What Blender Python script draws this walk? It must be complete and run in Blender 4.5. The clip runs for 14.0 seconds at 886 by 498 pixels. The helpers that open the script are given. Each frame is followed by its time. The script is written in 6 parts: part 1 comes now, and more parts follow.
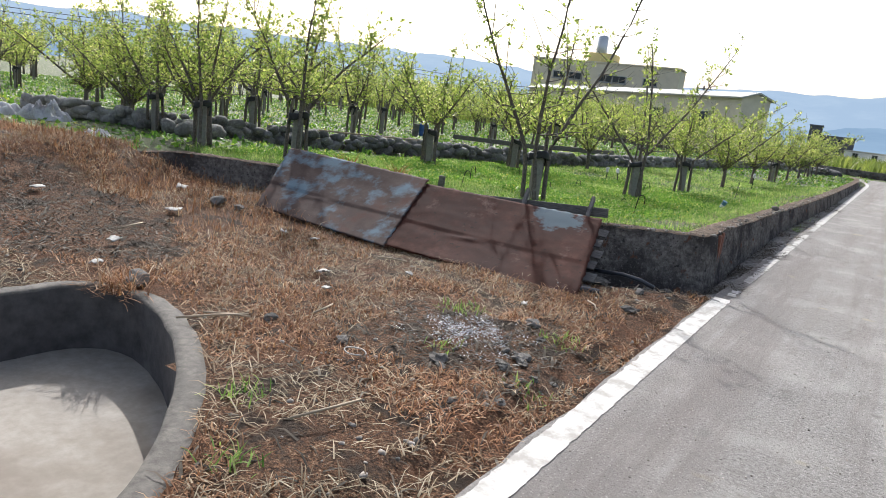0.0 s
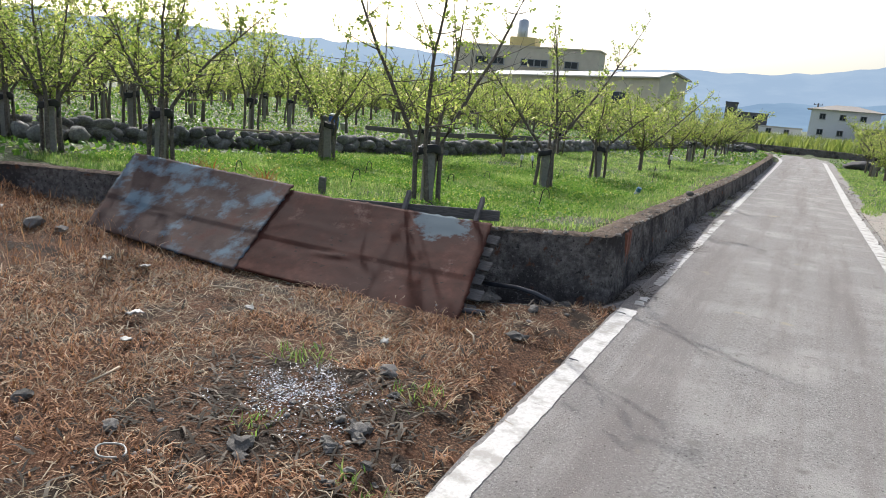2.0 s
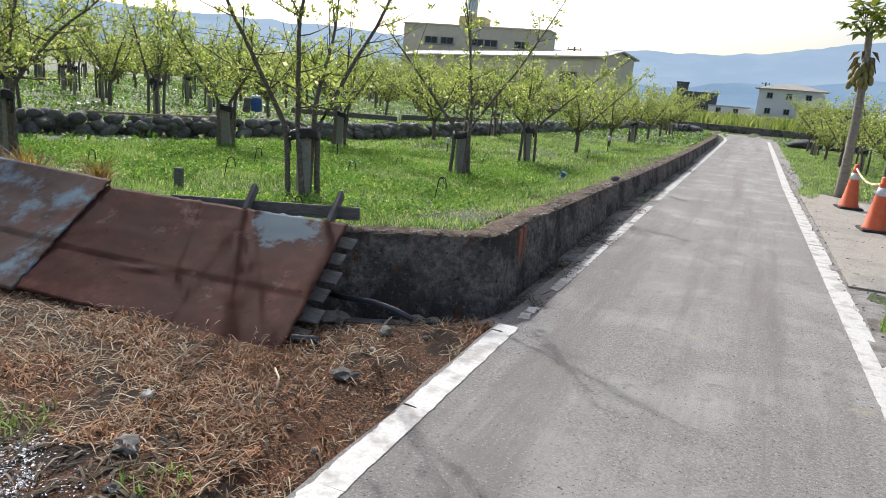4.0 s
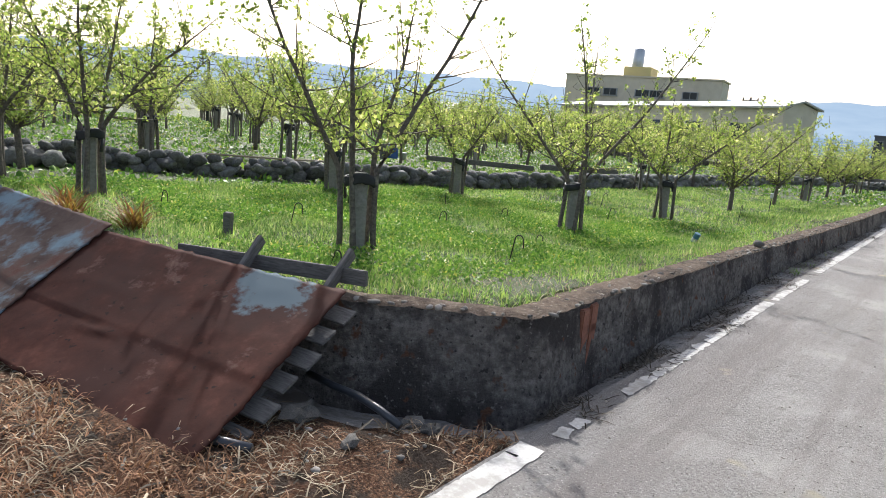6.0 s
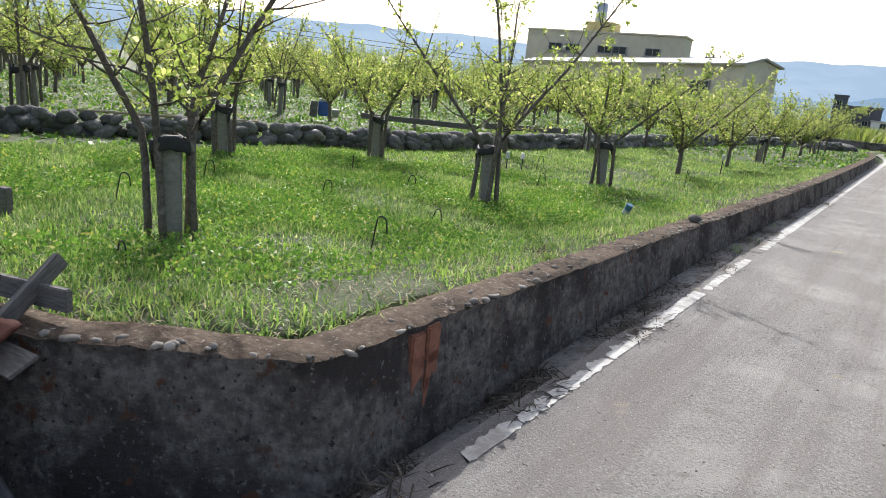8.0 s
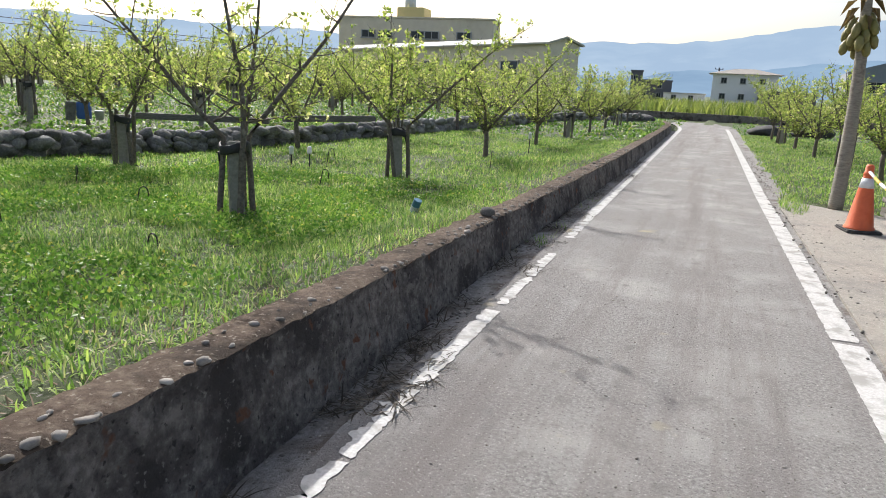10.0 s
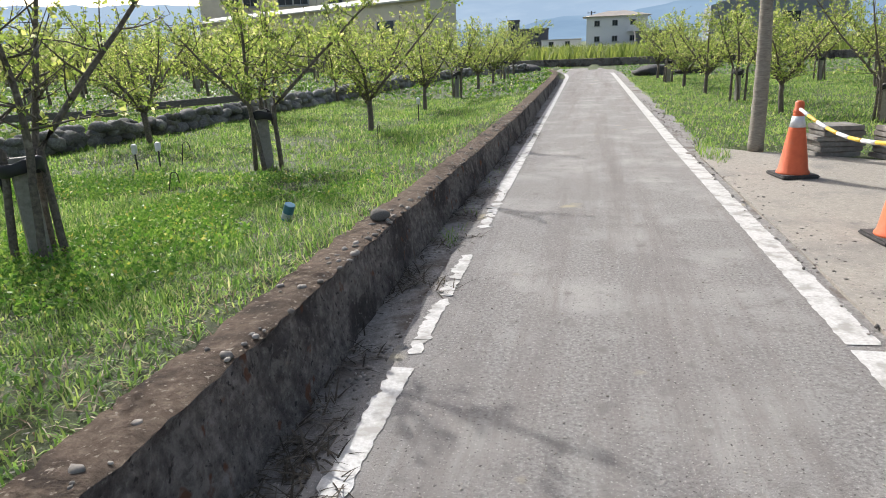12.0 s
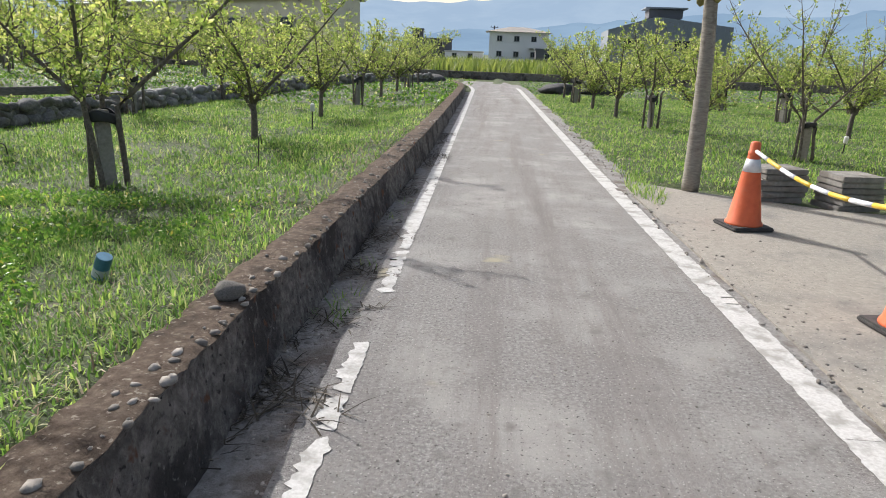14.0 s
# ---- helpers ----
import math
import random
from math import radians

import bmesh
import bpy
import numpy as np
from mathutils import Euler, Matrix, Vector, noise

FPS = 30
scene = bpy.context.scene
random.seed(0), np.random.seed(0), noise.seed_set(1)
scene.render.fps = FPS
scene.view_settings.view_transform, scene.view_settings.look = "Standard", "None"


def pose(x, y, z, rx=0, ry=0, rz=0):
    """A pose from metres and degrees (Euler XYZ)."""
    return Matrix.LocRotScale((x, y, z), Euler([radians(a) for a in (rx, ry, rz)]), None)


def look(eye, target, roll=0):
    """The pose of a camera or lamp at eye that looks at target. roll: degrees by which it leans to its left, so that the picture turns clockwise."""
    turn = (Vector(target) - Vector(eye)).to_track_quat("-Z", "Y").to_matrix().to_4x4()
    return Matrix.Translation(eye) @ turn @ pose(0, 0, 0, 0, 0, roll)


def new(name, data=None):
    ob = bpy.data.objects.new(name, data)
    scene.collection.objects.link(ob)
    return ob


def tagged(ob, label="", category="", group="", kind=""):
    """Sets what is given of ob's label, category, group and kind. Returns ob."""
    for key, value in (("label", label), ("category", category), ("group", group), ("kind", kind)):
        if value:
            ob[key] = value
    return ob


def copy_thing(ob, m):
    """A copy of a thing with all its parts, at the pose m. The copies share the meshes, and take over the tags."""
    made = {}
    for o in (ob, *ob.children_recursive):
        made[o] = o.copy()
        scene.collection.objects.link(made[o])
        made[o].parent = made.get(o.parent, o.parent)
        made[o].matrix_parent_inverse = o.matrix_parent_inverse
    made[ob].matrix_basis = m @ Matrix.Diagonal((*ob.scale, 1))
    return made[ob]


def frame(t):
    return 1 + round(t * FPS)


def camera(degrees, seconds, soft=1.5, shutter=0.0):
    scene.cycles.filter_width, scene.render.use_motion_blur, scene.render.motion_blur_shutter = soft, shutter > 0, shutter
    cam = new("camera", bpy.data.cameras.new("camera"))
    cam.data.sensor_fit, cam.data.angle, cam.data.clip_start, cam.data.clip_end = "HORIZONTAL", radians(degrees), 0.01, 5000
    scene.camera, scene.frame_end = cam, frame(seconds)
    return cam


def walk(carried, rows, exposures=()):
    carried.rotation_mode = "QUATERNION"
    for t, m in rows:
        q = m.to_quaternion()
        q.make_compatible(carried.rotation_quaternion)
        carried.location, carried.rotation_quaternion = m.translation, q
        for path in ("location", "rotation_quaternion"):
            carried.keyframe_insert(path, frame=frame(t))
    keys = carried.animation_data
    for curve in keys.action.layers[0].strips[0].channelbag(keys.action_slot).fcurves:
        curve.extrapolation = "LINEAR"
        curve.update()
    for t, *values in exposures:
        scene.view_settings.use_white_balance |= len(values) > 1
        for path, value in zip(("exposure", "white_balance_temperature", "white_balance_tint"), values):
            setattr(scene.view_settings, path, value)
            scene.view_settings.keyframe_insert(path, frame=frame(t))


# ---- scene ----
cam = camera(66.0, 14.0, soft=0.9)
PATH = [
    (0, (0.23, 0.162, 1.409), (-0.843, 1.797, 0.992), 7.0),
    (0.5, (0.189, 0.387, 1.423), (-0.836, 2.032, 0.928), 8.0),
    (1, (0.257, 0.629, 1.495), (-0.657, 2.356, 1.064), 4.2),
    (1.5, (0.238, 0.934, 1.478), (-0.694, 2.647, 1.033), 2.0),
    (2, (0.168, 1.267, 1.486), (-0.741, 2.995, 1.055), 5.2),
    (2.5, (0.262, 1.506, 1.471), (-0.581, 3.282, 1.108), 3.3),
    (3, (0.326, 1.87, 1.468), (-0.399, 3.671, 0.989), 4.6),
    (3.2, (0.343, 1.998, 1.493), (-0.393, 3.796, 1.015), 4.1),
    (5.3, (0.496, 3.394, 1.485), (-0.397, 5.124, 1.028), 7.6),
    (5.5, (0.522, 3.549, 1.489), (-0.33, 5.298, 1.025), 9.0),
    (6, (0.542, 3.852, 1.466), (-0.671, 5.399, 1.097), 5.2),
    (6.5, (0.541, 4.182, 1.468), (-0.669, 5.72, 1.054), 3.7),
    (7, (0.39, 4.623, 1.486), (-0.693, 6.255, 1.081), 7.7),
    (7.5, (0.391, 5.01, 1.445), (-0.719, 6.633, 1.082), 4.8),
    (8, (0.399, 5.372, 1.481), (-0.715, 6.963, 1.003), 5.6),
    (8.5, (0.3, 5.845, 1.452), (-0.832, 7.444, 1.051), 8.1),
    (9, (0.299, 6.203, 1.434), (-0.605, 7.906, 0.9), 8.8),
    (9.2, (0.301, 6.368, 1.433), (-0.54, 8.111, 0.93), 9.5),
    (11.3, (0.053, 7.91, 1.351), (-0.481, 9.732, 0.722), -8.5),
    (11.5, (0.005, 8.051, 1.388), (-0.465, 9.868, 0.699), -4.7),
    (12, (-0.112, 8.282, 1.403), (-0.541, 10.151, 0.833), -2.3),
    (12.5, (-0.17, 8.674, 1.364), (-0.202, 10.546, 0.66), -1.0),
    (12.6, (-0.209, 8.749, 1.356), (-0.122, 10.621, 0.655), 0.5),
    (13, (-0.202, 8.991, 1.371), (-0.344, 10.894, 0.771), -6.1),
    (13.4, (-0.252, 9.279, 1.344), (-0.539, 11.135, 0.656), -2.7),
    (13.5, (-0.273, 9.351, 1.345), (-0.49, 11.192, 0.594), 0.7),
    (14, (-0.376, 9.697, 1.383), (-0.506, 11.615, 0.829), 2.2),
]
LIGHT = [(0, 0.52, 6350, 11), (0.5, 0.42, 6350, 11), (1.5, 0.4, 6350, 11), (3, 0.34, 6350, 11), (5.5, 0.54, 6350, 11), (7, 0.62, 6350, 11), (9, 0.46, 6400, 11), (11.5, 0.48, 6450, 11), (12.5, 0.45, 6450, 11), (14, 0.38, 6450, 11)]
walk(cam, [(t, look(eye, target, roll)) for t, eye, target, roll in PATH], LIGHT)

# ---- world, sun ----
SUN_AZ, SUN_EL = -44.0, 37.0      # degrees left of +y, and above the ground
world = bpy.data.worlds.new("sky")
scene.world = world
world.use_nodes = True
wn = world.node_tree
sky = wn.nodes.new("ShaderNodeTexSky")
sky.sky_type = "NISHITA"
sky.sun_disc = False
sky.sun_elevation, sky.sun_rotation = radians(SUN_EL), radians(SUN_AZ)
sky.air_density, sky.dust_density, sky.ozone_density = 1.0, 4.0, 1.0
wn.nodes["Background"].inputs["Strength"].default_value = 0.15
haze = wn.nodes.new("ShaderNodeHueSaturation")   # thin white haze
haze.inputs["Saturation"].default_value = 0.75
wn.links.new(sky.outputs[0], haze.inputs["Color"])
wn.links.new(haze.outputs[0], wn.nodes["Background"].inputs[0])
sun_lamp = bpy.data.lights.new("sun", "SUN")
sun_lamp.energy, sun_lamp.angle, sun_lamp.color = 3.6, radians(0.6), (1.0, 0.985, 0.965)
SUN_DIR = Vector((math.sin(radians(SUN_AZ)) * math.cos(radians(SUN_EL)), math.cos(radians(SUN_AZ)) * math.cos(radians(SUN_EL)), math.sin(radians(SUN_EL))))
sun = new("sun", sun_lamp)
sun.matrix_world = look(SUN_DIR * 60, (0, 0, 0))

rng = np.random.default_rng(7)
rnd = random.Random(5)


# ---- materials ----
def nodes_of(name):
    m = bpy.data.materials.new(name)
    m.use_nodes = True
    return m, m.node_tree.nodes, m.node_tree.links, m.node_tree.nodes["Principled BSDF"]


def ramp(nodes, links, fac, stops):
    r = nodes.new("ShaderNodeValToRGB")
    while len(r.color_ramp.elements) < len(stops):
        r.color_ramp.elements.new(0.5)
    for e, (p, c) in zip(r.color_ramp.elements, stops):
        e.position, e.color = p, (*c, 1)
    links.new(fac, r.inputs[0])
    return r.outputs[0]


def noise_node(nodes, links, vec, scale, detail=6.0, rough=0.6, stretch=None):
    if stretch:
        mp = nodes.new("ShaderNodeMapping")
        mp.inputs["Scale"].default_value = stretch
        links.new(vec, mp.inputs[0])
        vec = mp.outputs[0]
    n = nodes.new("ShaderNodeTexNoise")
    n.inputs["Scale"].default_value, n.inputs["Detail"].default_value, n.inputs["Roughness"].default_value = scale, detail, rough
    links.new(vec, n.inputs["Vector"])
    return n.outputs["Fac"]


def blend(nodes, links, fac, a, b, mode="MIX"):
    x = nodes.new("ShaderNodeMix")
    x.data_type, x.blend_type = "RGBA", mode
    if isinstance(fac, float):
        x.inputs[0].default_value = fac
    else:
        links.new(fac, x.inputs[0])
    for s, v in ((x.inputs[6], a), (x.inputs[7], b)):
        if isinstance(v, tuple):
            s.default_value = (*v, 1)
        else:
            links.new(v, s)
    return x.outputs[2]


def surface(name, grain, grain_scale, wear=None, wear_scale=1.0, wear_at=(0.5, 0.65), rough=0.85, bump=0.3, bump_scale=80.0, dist=0.01,
            metal=0.0, spec=0.5, vary=0.0, island=False, local=False, stretch=None, wear_stretch=None, third=None, third_stretch=None, flecks=None):
    """grain: colour stops along a fine noise; wear: a colour laid over it where a coarse noise is high; third: the same again (colour, scale, from, to)."""
    m, N, L, p = nodes_of(name)
    if local:
        vec = N.new("ShaderNodeTexCoord").outputs["Object"]
    else:
        vec = N.new("ShaderNodeNewGeometry").outputs["Position"]
    col = ramp(N, L, noise_node(N, L, vec, grain_scale, 8, 0.65, stretch), grain)
    if wear:
        f = ramp(N, L, noise_node(N, L, vec, wear_scale, 7, 0.62, wear_stretch), [(wear_at[0], (0, 0, 0)), (wear_at[1], (1, 1, 1))])
        col = blend(N, L, f, col, wear)
    if third:
        f = ramp(N, L, noise_node(N, L, vec, third[1], 8, 0.7, third_stretch), [(third[2], (0, 0, 0)), (third[3], (1, 1, 1))])
        col = blend(N, L, f, col, third[0])
    for fc, fs, f0, f1 in flecks or ():
        f = ramp(N, L, noise_node(N, L, vec, fs, 3, 0.5), [(f0, (0, 0, 0)), (f1, (1, 1, 1))])
        col = blend(N, L, f, col, fc)
    if vary:
        if island:
            r = N.new("ShaderNodeNewGeometry").outputs["Random Per Island"]
        else:
            r = N.new("ShaderNodeObjectInfo").outputs["Random"]
        g = ramp(N, L, r, [(0, (1 - vary,) * 3), (1, (1 + vary,) * 3)])
        col = blend(N, L, 1.0, col, g, "MULTIPLY")
    L.new(col, p.inputs["Base Color"])
    p.inputs["Specular IOR Level"].default_value = spec
    p.inputs["Roughness"].default_value, p.inputs["Metallic"].default_value = rough, metal
    if bump:
        b = N.new("ShaderNodeBump")
        b.inputs["Strength"].default_value, b.inputs["Distance"].default_value = bump, dist
        L.new(noise_node(N, L, vec, bump_scale, 6, 0.7), b.inputs["Height"])
        L.new(b.outputs[0], p.inputs["Normal"])
    return m


def leafy(name, stops, through_share=0.45, rough=0.5, glow=(1.0, 1.0, 0.6), spec=0.2):
    """Leaves and blades: each island its own tone, part of the light passes through."""
    m, N, L, p = nodes_of(name)
    geo = N.new("ShaderNodeNewGeometry")
    col = ramp(N, L, geo.outputs["Random Per Island"], stops)
    patch = ramp(N, L, noise_node(N, L, geo.outputs["Position"], 0.9, 4), [(0.35, (0.7, 0.74, 0.72)), (0.65, (1.15, 1.12, 1.05))])
    col = blend(N, L, 1.0, col, patch, "MULTIPLY")
    L.new(col, p.inputs["Base Color"])
    p.inputs["Roughness"].default_value, p.inputs["Specular IOR Level"].default_value = rough, spec
    t = N.new("ShaderNodeBsdfTranslucent")
    L.new(blend(N, L, 1.0, col, glow, "MULTIPLY"), t.inputs[0])
    x = N.new("ShaderNodeMixShader")
    x.inputs[0].default_value = through_share
    L.new(p.outputs[0], x.inputs[1])
    L.new(t.outputs[0], x.inputs[2])
    L.new(x.outputs[0], N["Material Output"].inputs[0])
    return m


def plain(name, colour, rough=0.5, metal=0.0, vary=0.25, scale=30.0, bump=0.1):
    d = tuple(c * (1 - vary) for c in colour)
    return surface(name, [(0.3, d), (0.7, colour)], scale, rough=rough, metal=metal, bump=bump, bump_scale=scale * 4, local=True)


M_SOIL = surface("field_soil", [(0.3, (0.03, 0.045, 0.012)), (0.55, (0.075, 0.105, 0.025)), (0.75, (0.15, 0.15, 0.06))], 22, (0.2, 0.19, 0.13), 1.6, (0.62, 0.7), bump=1.0, bump_scale=45, dist=0.04, flecks=[((0.34, 0.32, 0.27), 40, 0.63, 0.68)])
M_LOT = surface("dry_lot_soil", [(0.36, (0.03, 0.021, 0.015)), (0.47, (0.1, 0.06, 0.038)), (0.56, (0.2, 0.1, 0.055)), (0.66, (0.38, 0.28, 0.18))], 75, (0.06, 0.045, 0.034), 3.2, (0.5, 0.6), spec=0.1, bump=1.0, bump_scale=60, dist=0.04, third=((0.17, 0.085, 0.048), 2.4, 0.52, 0.64))
M_ROAD = surface("road_concrete", [(0.28, (0.14, 0.131, 0.122)), (0.42, (0.21, 0.199, 0.186)), (0.58, (0.29, 0.276, 0.258)), (0.72, (0.39, 0.372, 0.346))], 52, (0.345, 0.33, 0.306), 1.3, (0.48, 0.66), rough=0.9, spec=0.25, bump=1.0, bump_scale=75, dist=0.012, third=((0.2, 0.181, 0.167), 0.9, 0.46, 0.62), third_stretch=(1.9, 0.1, 1.0), flecks=[((0.42, 0.4, 0.37), 85, 0.62, 0.68), ((0.09, 0.083, 0.075), 60, 0.64, 0.69), ((0.2, 0.187, 0.173), 7, 0.6, 0.74), ((0.36, 0.32, 0.23), 2.2, 0.68, 0.76)])
M_APRON = surface("apron_concrete", [(0.3, (0.24, 0.215, 0.18)), (0.7, (0.36, 0.33, 0.28))], 30, (0.2, 0.19, 0.17), 1.5, (0.52, 0.66), bump=0.6, bump_scale=120, dist=0.01, flecks=[((0.1, 0.09, 0.08), 60, 0.64, 0.68), ((0.5, 0.47, 0.41), 130, 0.64, 0.68)])
M_GUTTER = surface("gutter_dirt", [(0.3, (0.16, 0.148, 0.135)), (0.7, (0.36, 0.342, 0.318))], 30, (0.14, 0.115, 0.095), 2.5, (0.5, 0.62), bump=0.8, bump_scale=70, dist=0.02)
M_PAINT = surface("white_road_paint", [(0.3, (0.4, 0.385, 0.355)), (0.6, (0.56, 0.55, 0.52))], 60, (0.31, 0.295, 0.265), 6, (0.48, 0.62), rough=0.7, bump=0.25, bump_scale=150, dist=0.004)
M_WALL = surface("weathered_concrete", [(0.3, (0.085, 0.076, 0.07)), (0.5, (0.2, 0.178, 0.16)), (0.75, (0.4, 0.365, 0.33))], 20, (0.075, 0.066, 0.062), 2.0, (0.47, 0.6), rough=0.95, spec=0.15, bump=1.0, bump_scale=38, dist=0.035, third=((0.25, 0.23, 0.205), 5.0, 0.58, 0.66), flecks=[((0.27, 0.25, 0.225), 40, 0.63, 0.72), ((0.06, 0.054, 0.05), 34, 0.61, 0.7), ((0.16, 0.085, 0.055), 9, 0.64, 0.7)])
M_WALLTOP = surface("mossy_coping", [(0.3, (0.075, 0.053, 0.04)), (0.55, (0.155, 0.117, 0.087)), (0.75, (0.25, 0.2, 0.155))], 22, (0.05, 0.038, 0.03), 3.5, (0.5, 0.64), rough=0.95, spec=0.15, bump=1.0, bump_scale=50, dist=0.025, flecks=[((0.3, 0.26, 0.21), 45, 0.62, 0.68)])
M_ROCK = surface("field_stone", [(0.3, (0.07, 0.07, 0.066)), (0.7, (0.24, 0.235, 0.22))], 9, (0.11, 0.105, 0.085), 3, (0.5, 0.65), rough=0.9, bump=0.6, bump_scale=40, dist=0.02, vary=0.4, local=True)
M_PEBBLE = surface("gravel", [(0.3, (0.14, 0.125, 0.108)), (0.7, (0.34, 0.31, 0.27))], 20, rough=0.9, bump=0.3, vary=0.5, island=True)
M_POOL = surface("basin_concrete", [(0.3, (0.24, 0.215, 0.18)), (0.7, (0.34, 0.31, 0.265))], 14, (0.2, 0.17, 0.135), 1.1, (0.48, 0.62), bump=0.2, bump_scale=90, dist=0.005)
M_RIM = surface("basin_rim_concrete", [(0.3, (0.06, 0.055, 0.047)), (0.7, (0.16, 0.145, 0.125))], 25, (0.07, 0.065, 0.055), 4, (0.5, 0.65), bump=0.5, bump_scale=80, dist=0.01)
# inner wall: its unlit look is put into the tone, far darker than the floor
M_POOLWALL_SHADED = surface("basin_wall_shaded_concrete", [(0.3, (0.05, 0.045, 0.045)), (0.7, (0.12, 0.11, 0.105))], 10, (0.16, 0.15, 0.14), 2, (0.55, 0.7), bump=0.3, bump_scale=60)
M_BARK = surface("pear_bark", [(0.3, (0.06, 0.05, 0.042)), (0.7, (0.2, 0.17, 0.14))], 40, (0.27, 0.245, 0.21), 9, (0.58, 0.7), rough=0.9, bump=0.8, bump_scale=120, dist=0.008, local=True)
M_POST = surface("concrete_post", [(0.3, (0.2, 0.19, 0.165)), (0.7, (0.33, 0.31, 0.28))], 25, (0.14, 0.13, 0.11), 6, (0.55, 0.68), bump=0.3, bump_scale=110, local=True)
M_STRAP = plain("black_rubber_strap", (0.02, 0.02, 0.024), 0.6)
M_LEAF = leafy("pear_leaf", [(0.0, (0.2, 0.29, 0.08)), (0.4, (0.37, 0.48, 0.14)), (0.75, (0.55, 0.62, 0.21)), (0.93, (0.7, 0.68, 0.32)), (1.0, (0.86, 0.83, 0.68))], 0.55, 0.5, (1.0, 1.0, 0.72))
M_GRASS = leafy("meadow_grass", [(0.0, (0.1, 0.21, 0.05)), (0.4, (0.23, 0.4, 0.1)), (0.8, (0.42, 0.55, 0.17)), (0.93, (0.52, 0.57, 0.26)), (1.0, (0.64, 0.6, 0.42))], 0.5, 0.6, (1.0, 1.0, 0.72))
M_CLOVER = leafy("clover_leaf", [(0.0, (0.08, 0.2, 0.04)), (0.6, (0.2, 0.37, 0.08)), (0.93, (0.36, 0.5, 0.14)), (0.97, (0.55, 0.5, 0.12)), (1.0, (0.75, 0.75, 0.6))], 0.4, 0.4)
M_RUSTWEED = leafy("rust_brown_weed", [(0.0, (0.15, 0.08, 0.05)), (0.5, (0.36, 0.185, 0.105)), (0.85, (0.52, 0.32, 0.2)), (1.0, (0.64, 0.52, 0.38))], 0.35, 0.8, (1, 0.9, 0.7))
M_STRAW = leafy("dry_straw", [(0.0, (0.19, 0.14, 0.095)), (0.6, (0.38, 0.3, 0.21)), (1.0, (0.64, 0.55, 0.42))], 0.3, 0.8, (1, 0.95, 0.8))
M_TWIG = leafy("dark_litter", [(0.0, (0.03, 0.025, 0.02)), (0.7, (0.09, 0.075, 0.06)), (1.0, (0.22, 0.19, 0.16))], 0.1, 0.9, (1, 1, 1))
M_FARCROP = leafy("young_crop", [(0.0, (0.16, 0.23, 0.07)), (1.0, (0.32, 0.36, 0.13))], 0.5)


# ---- building blocks ----
def np_mesh(name, verts, tris, materials=(), smooth=False):
    me = bpy.data.meshes.new(name)
    verts, tris = np.asarray(verts, np.float32).reshape(-1, 3), np.asarray(tris, np.int32).reshape(-1, 3)
    me.vertices.add(len(verts))
    me.vertices.foreach_set("co", verts.ravel())
    me.loops.add(len(tris) * 3)
    me.loops.foreach_set("vertex_index", tris.ravel())
    me.polygons.add(len(tris))
    me.polygons.foreach_set("loop_start", np.arange(len(tris), dtype=np.int32) * 3)
    me.update(calc_edges=True)
    for m in materials:
        me.materials.append(m)
    if smooth:
        me.polygons.foreach_set("use_smooth", np.ones(len(tris), bool))
    return me


def part(name, bm, material, parent=None, label="", smooth=False, at=None):
    """One mesh object from a bmesh (or a mesh), under a thing."""
    if isinstance(bm, bmesh.types.BMesh):
        me = bpy.data.meshes.new(name)
        bmesh.ops.recalc_face_normals(bm, faces=bm.faces)
        bm.to_mesh(me)
        bm.free()
        me.materials.append(material)
        if smooth:
            me.polygons.foreach_set("use_smooth", np.ones(len(me.polygons), bool))
    else:
        me = bm
    ob = new(name, me)
    if parent:
        ob.parent = parent
    if at is not None:
        ob.matrix_basis = at
    if label:
        ob["label"] = label
    return ob


def thing(name, m, label, category, group="", kind=""):
    ob = new(name)
    ob.matrix_basis = m
    ob.empty_display_size = 0.1
    return tagged(ob, label, category, group, kind)


def box(size, at=(0, 0, 0), bevel=0.0, bm=None, turn=None):
    bm = bm or bmesh.new()
    m = Matrix.Translation(at) @ (turn or Matrix.Identity(4)) @ Matrix.Diagonal((*size, 1))
    r = bmesh.ops.create_cube(bm, size=1, matrix=m)
    if bevel:
        bmesh.ops.bevel(bm, geom=[e for e in bm.edges if e.verts[0] in set(r["verts"])], offset=bevel, segments=2, affect="EDGES")
    return bm


def lathe(profile, n=24, bm=None, at=(0, 0, 0)):
    """A turned body from (radius, height) pairs."""
    bm = bm or bmesh.new()
    rings = []
    for r, z in profile:
        rings.append([bm.verts.new((at[0] + r * math.cos(2 * math.pi * i / n), at[1] + r * math.sin(2 * math.pi * i / n), at[2] + z)) for i in range(n)])
    for a, b in zip(rings, rings[1:]):
        for i in range(n):
            bm.faces.new((a[i], a[(i + 1) % n], b[(i + 1) % n], b[i]))
    bm.faces.new(rings[0][::-1])
    bm.faces.new(rings[-1])
    return bm


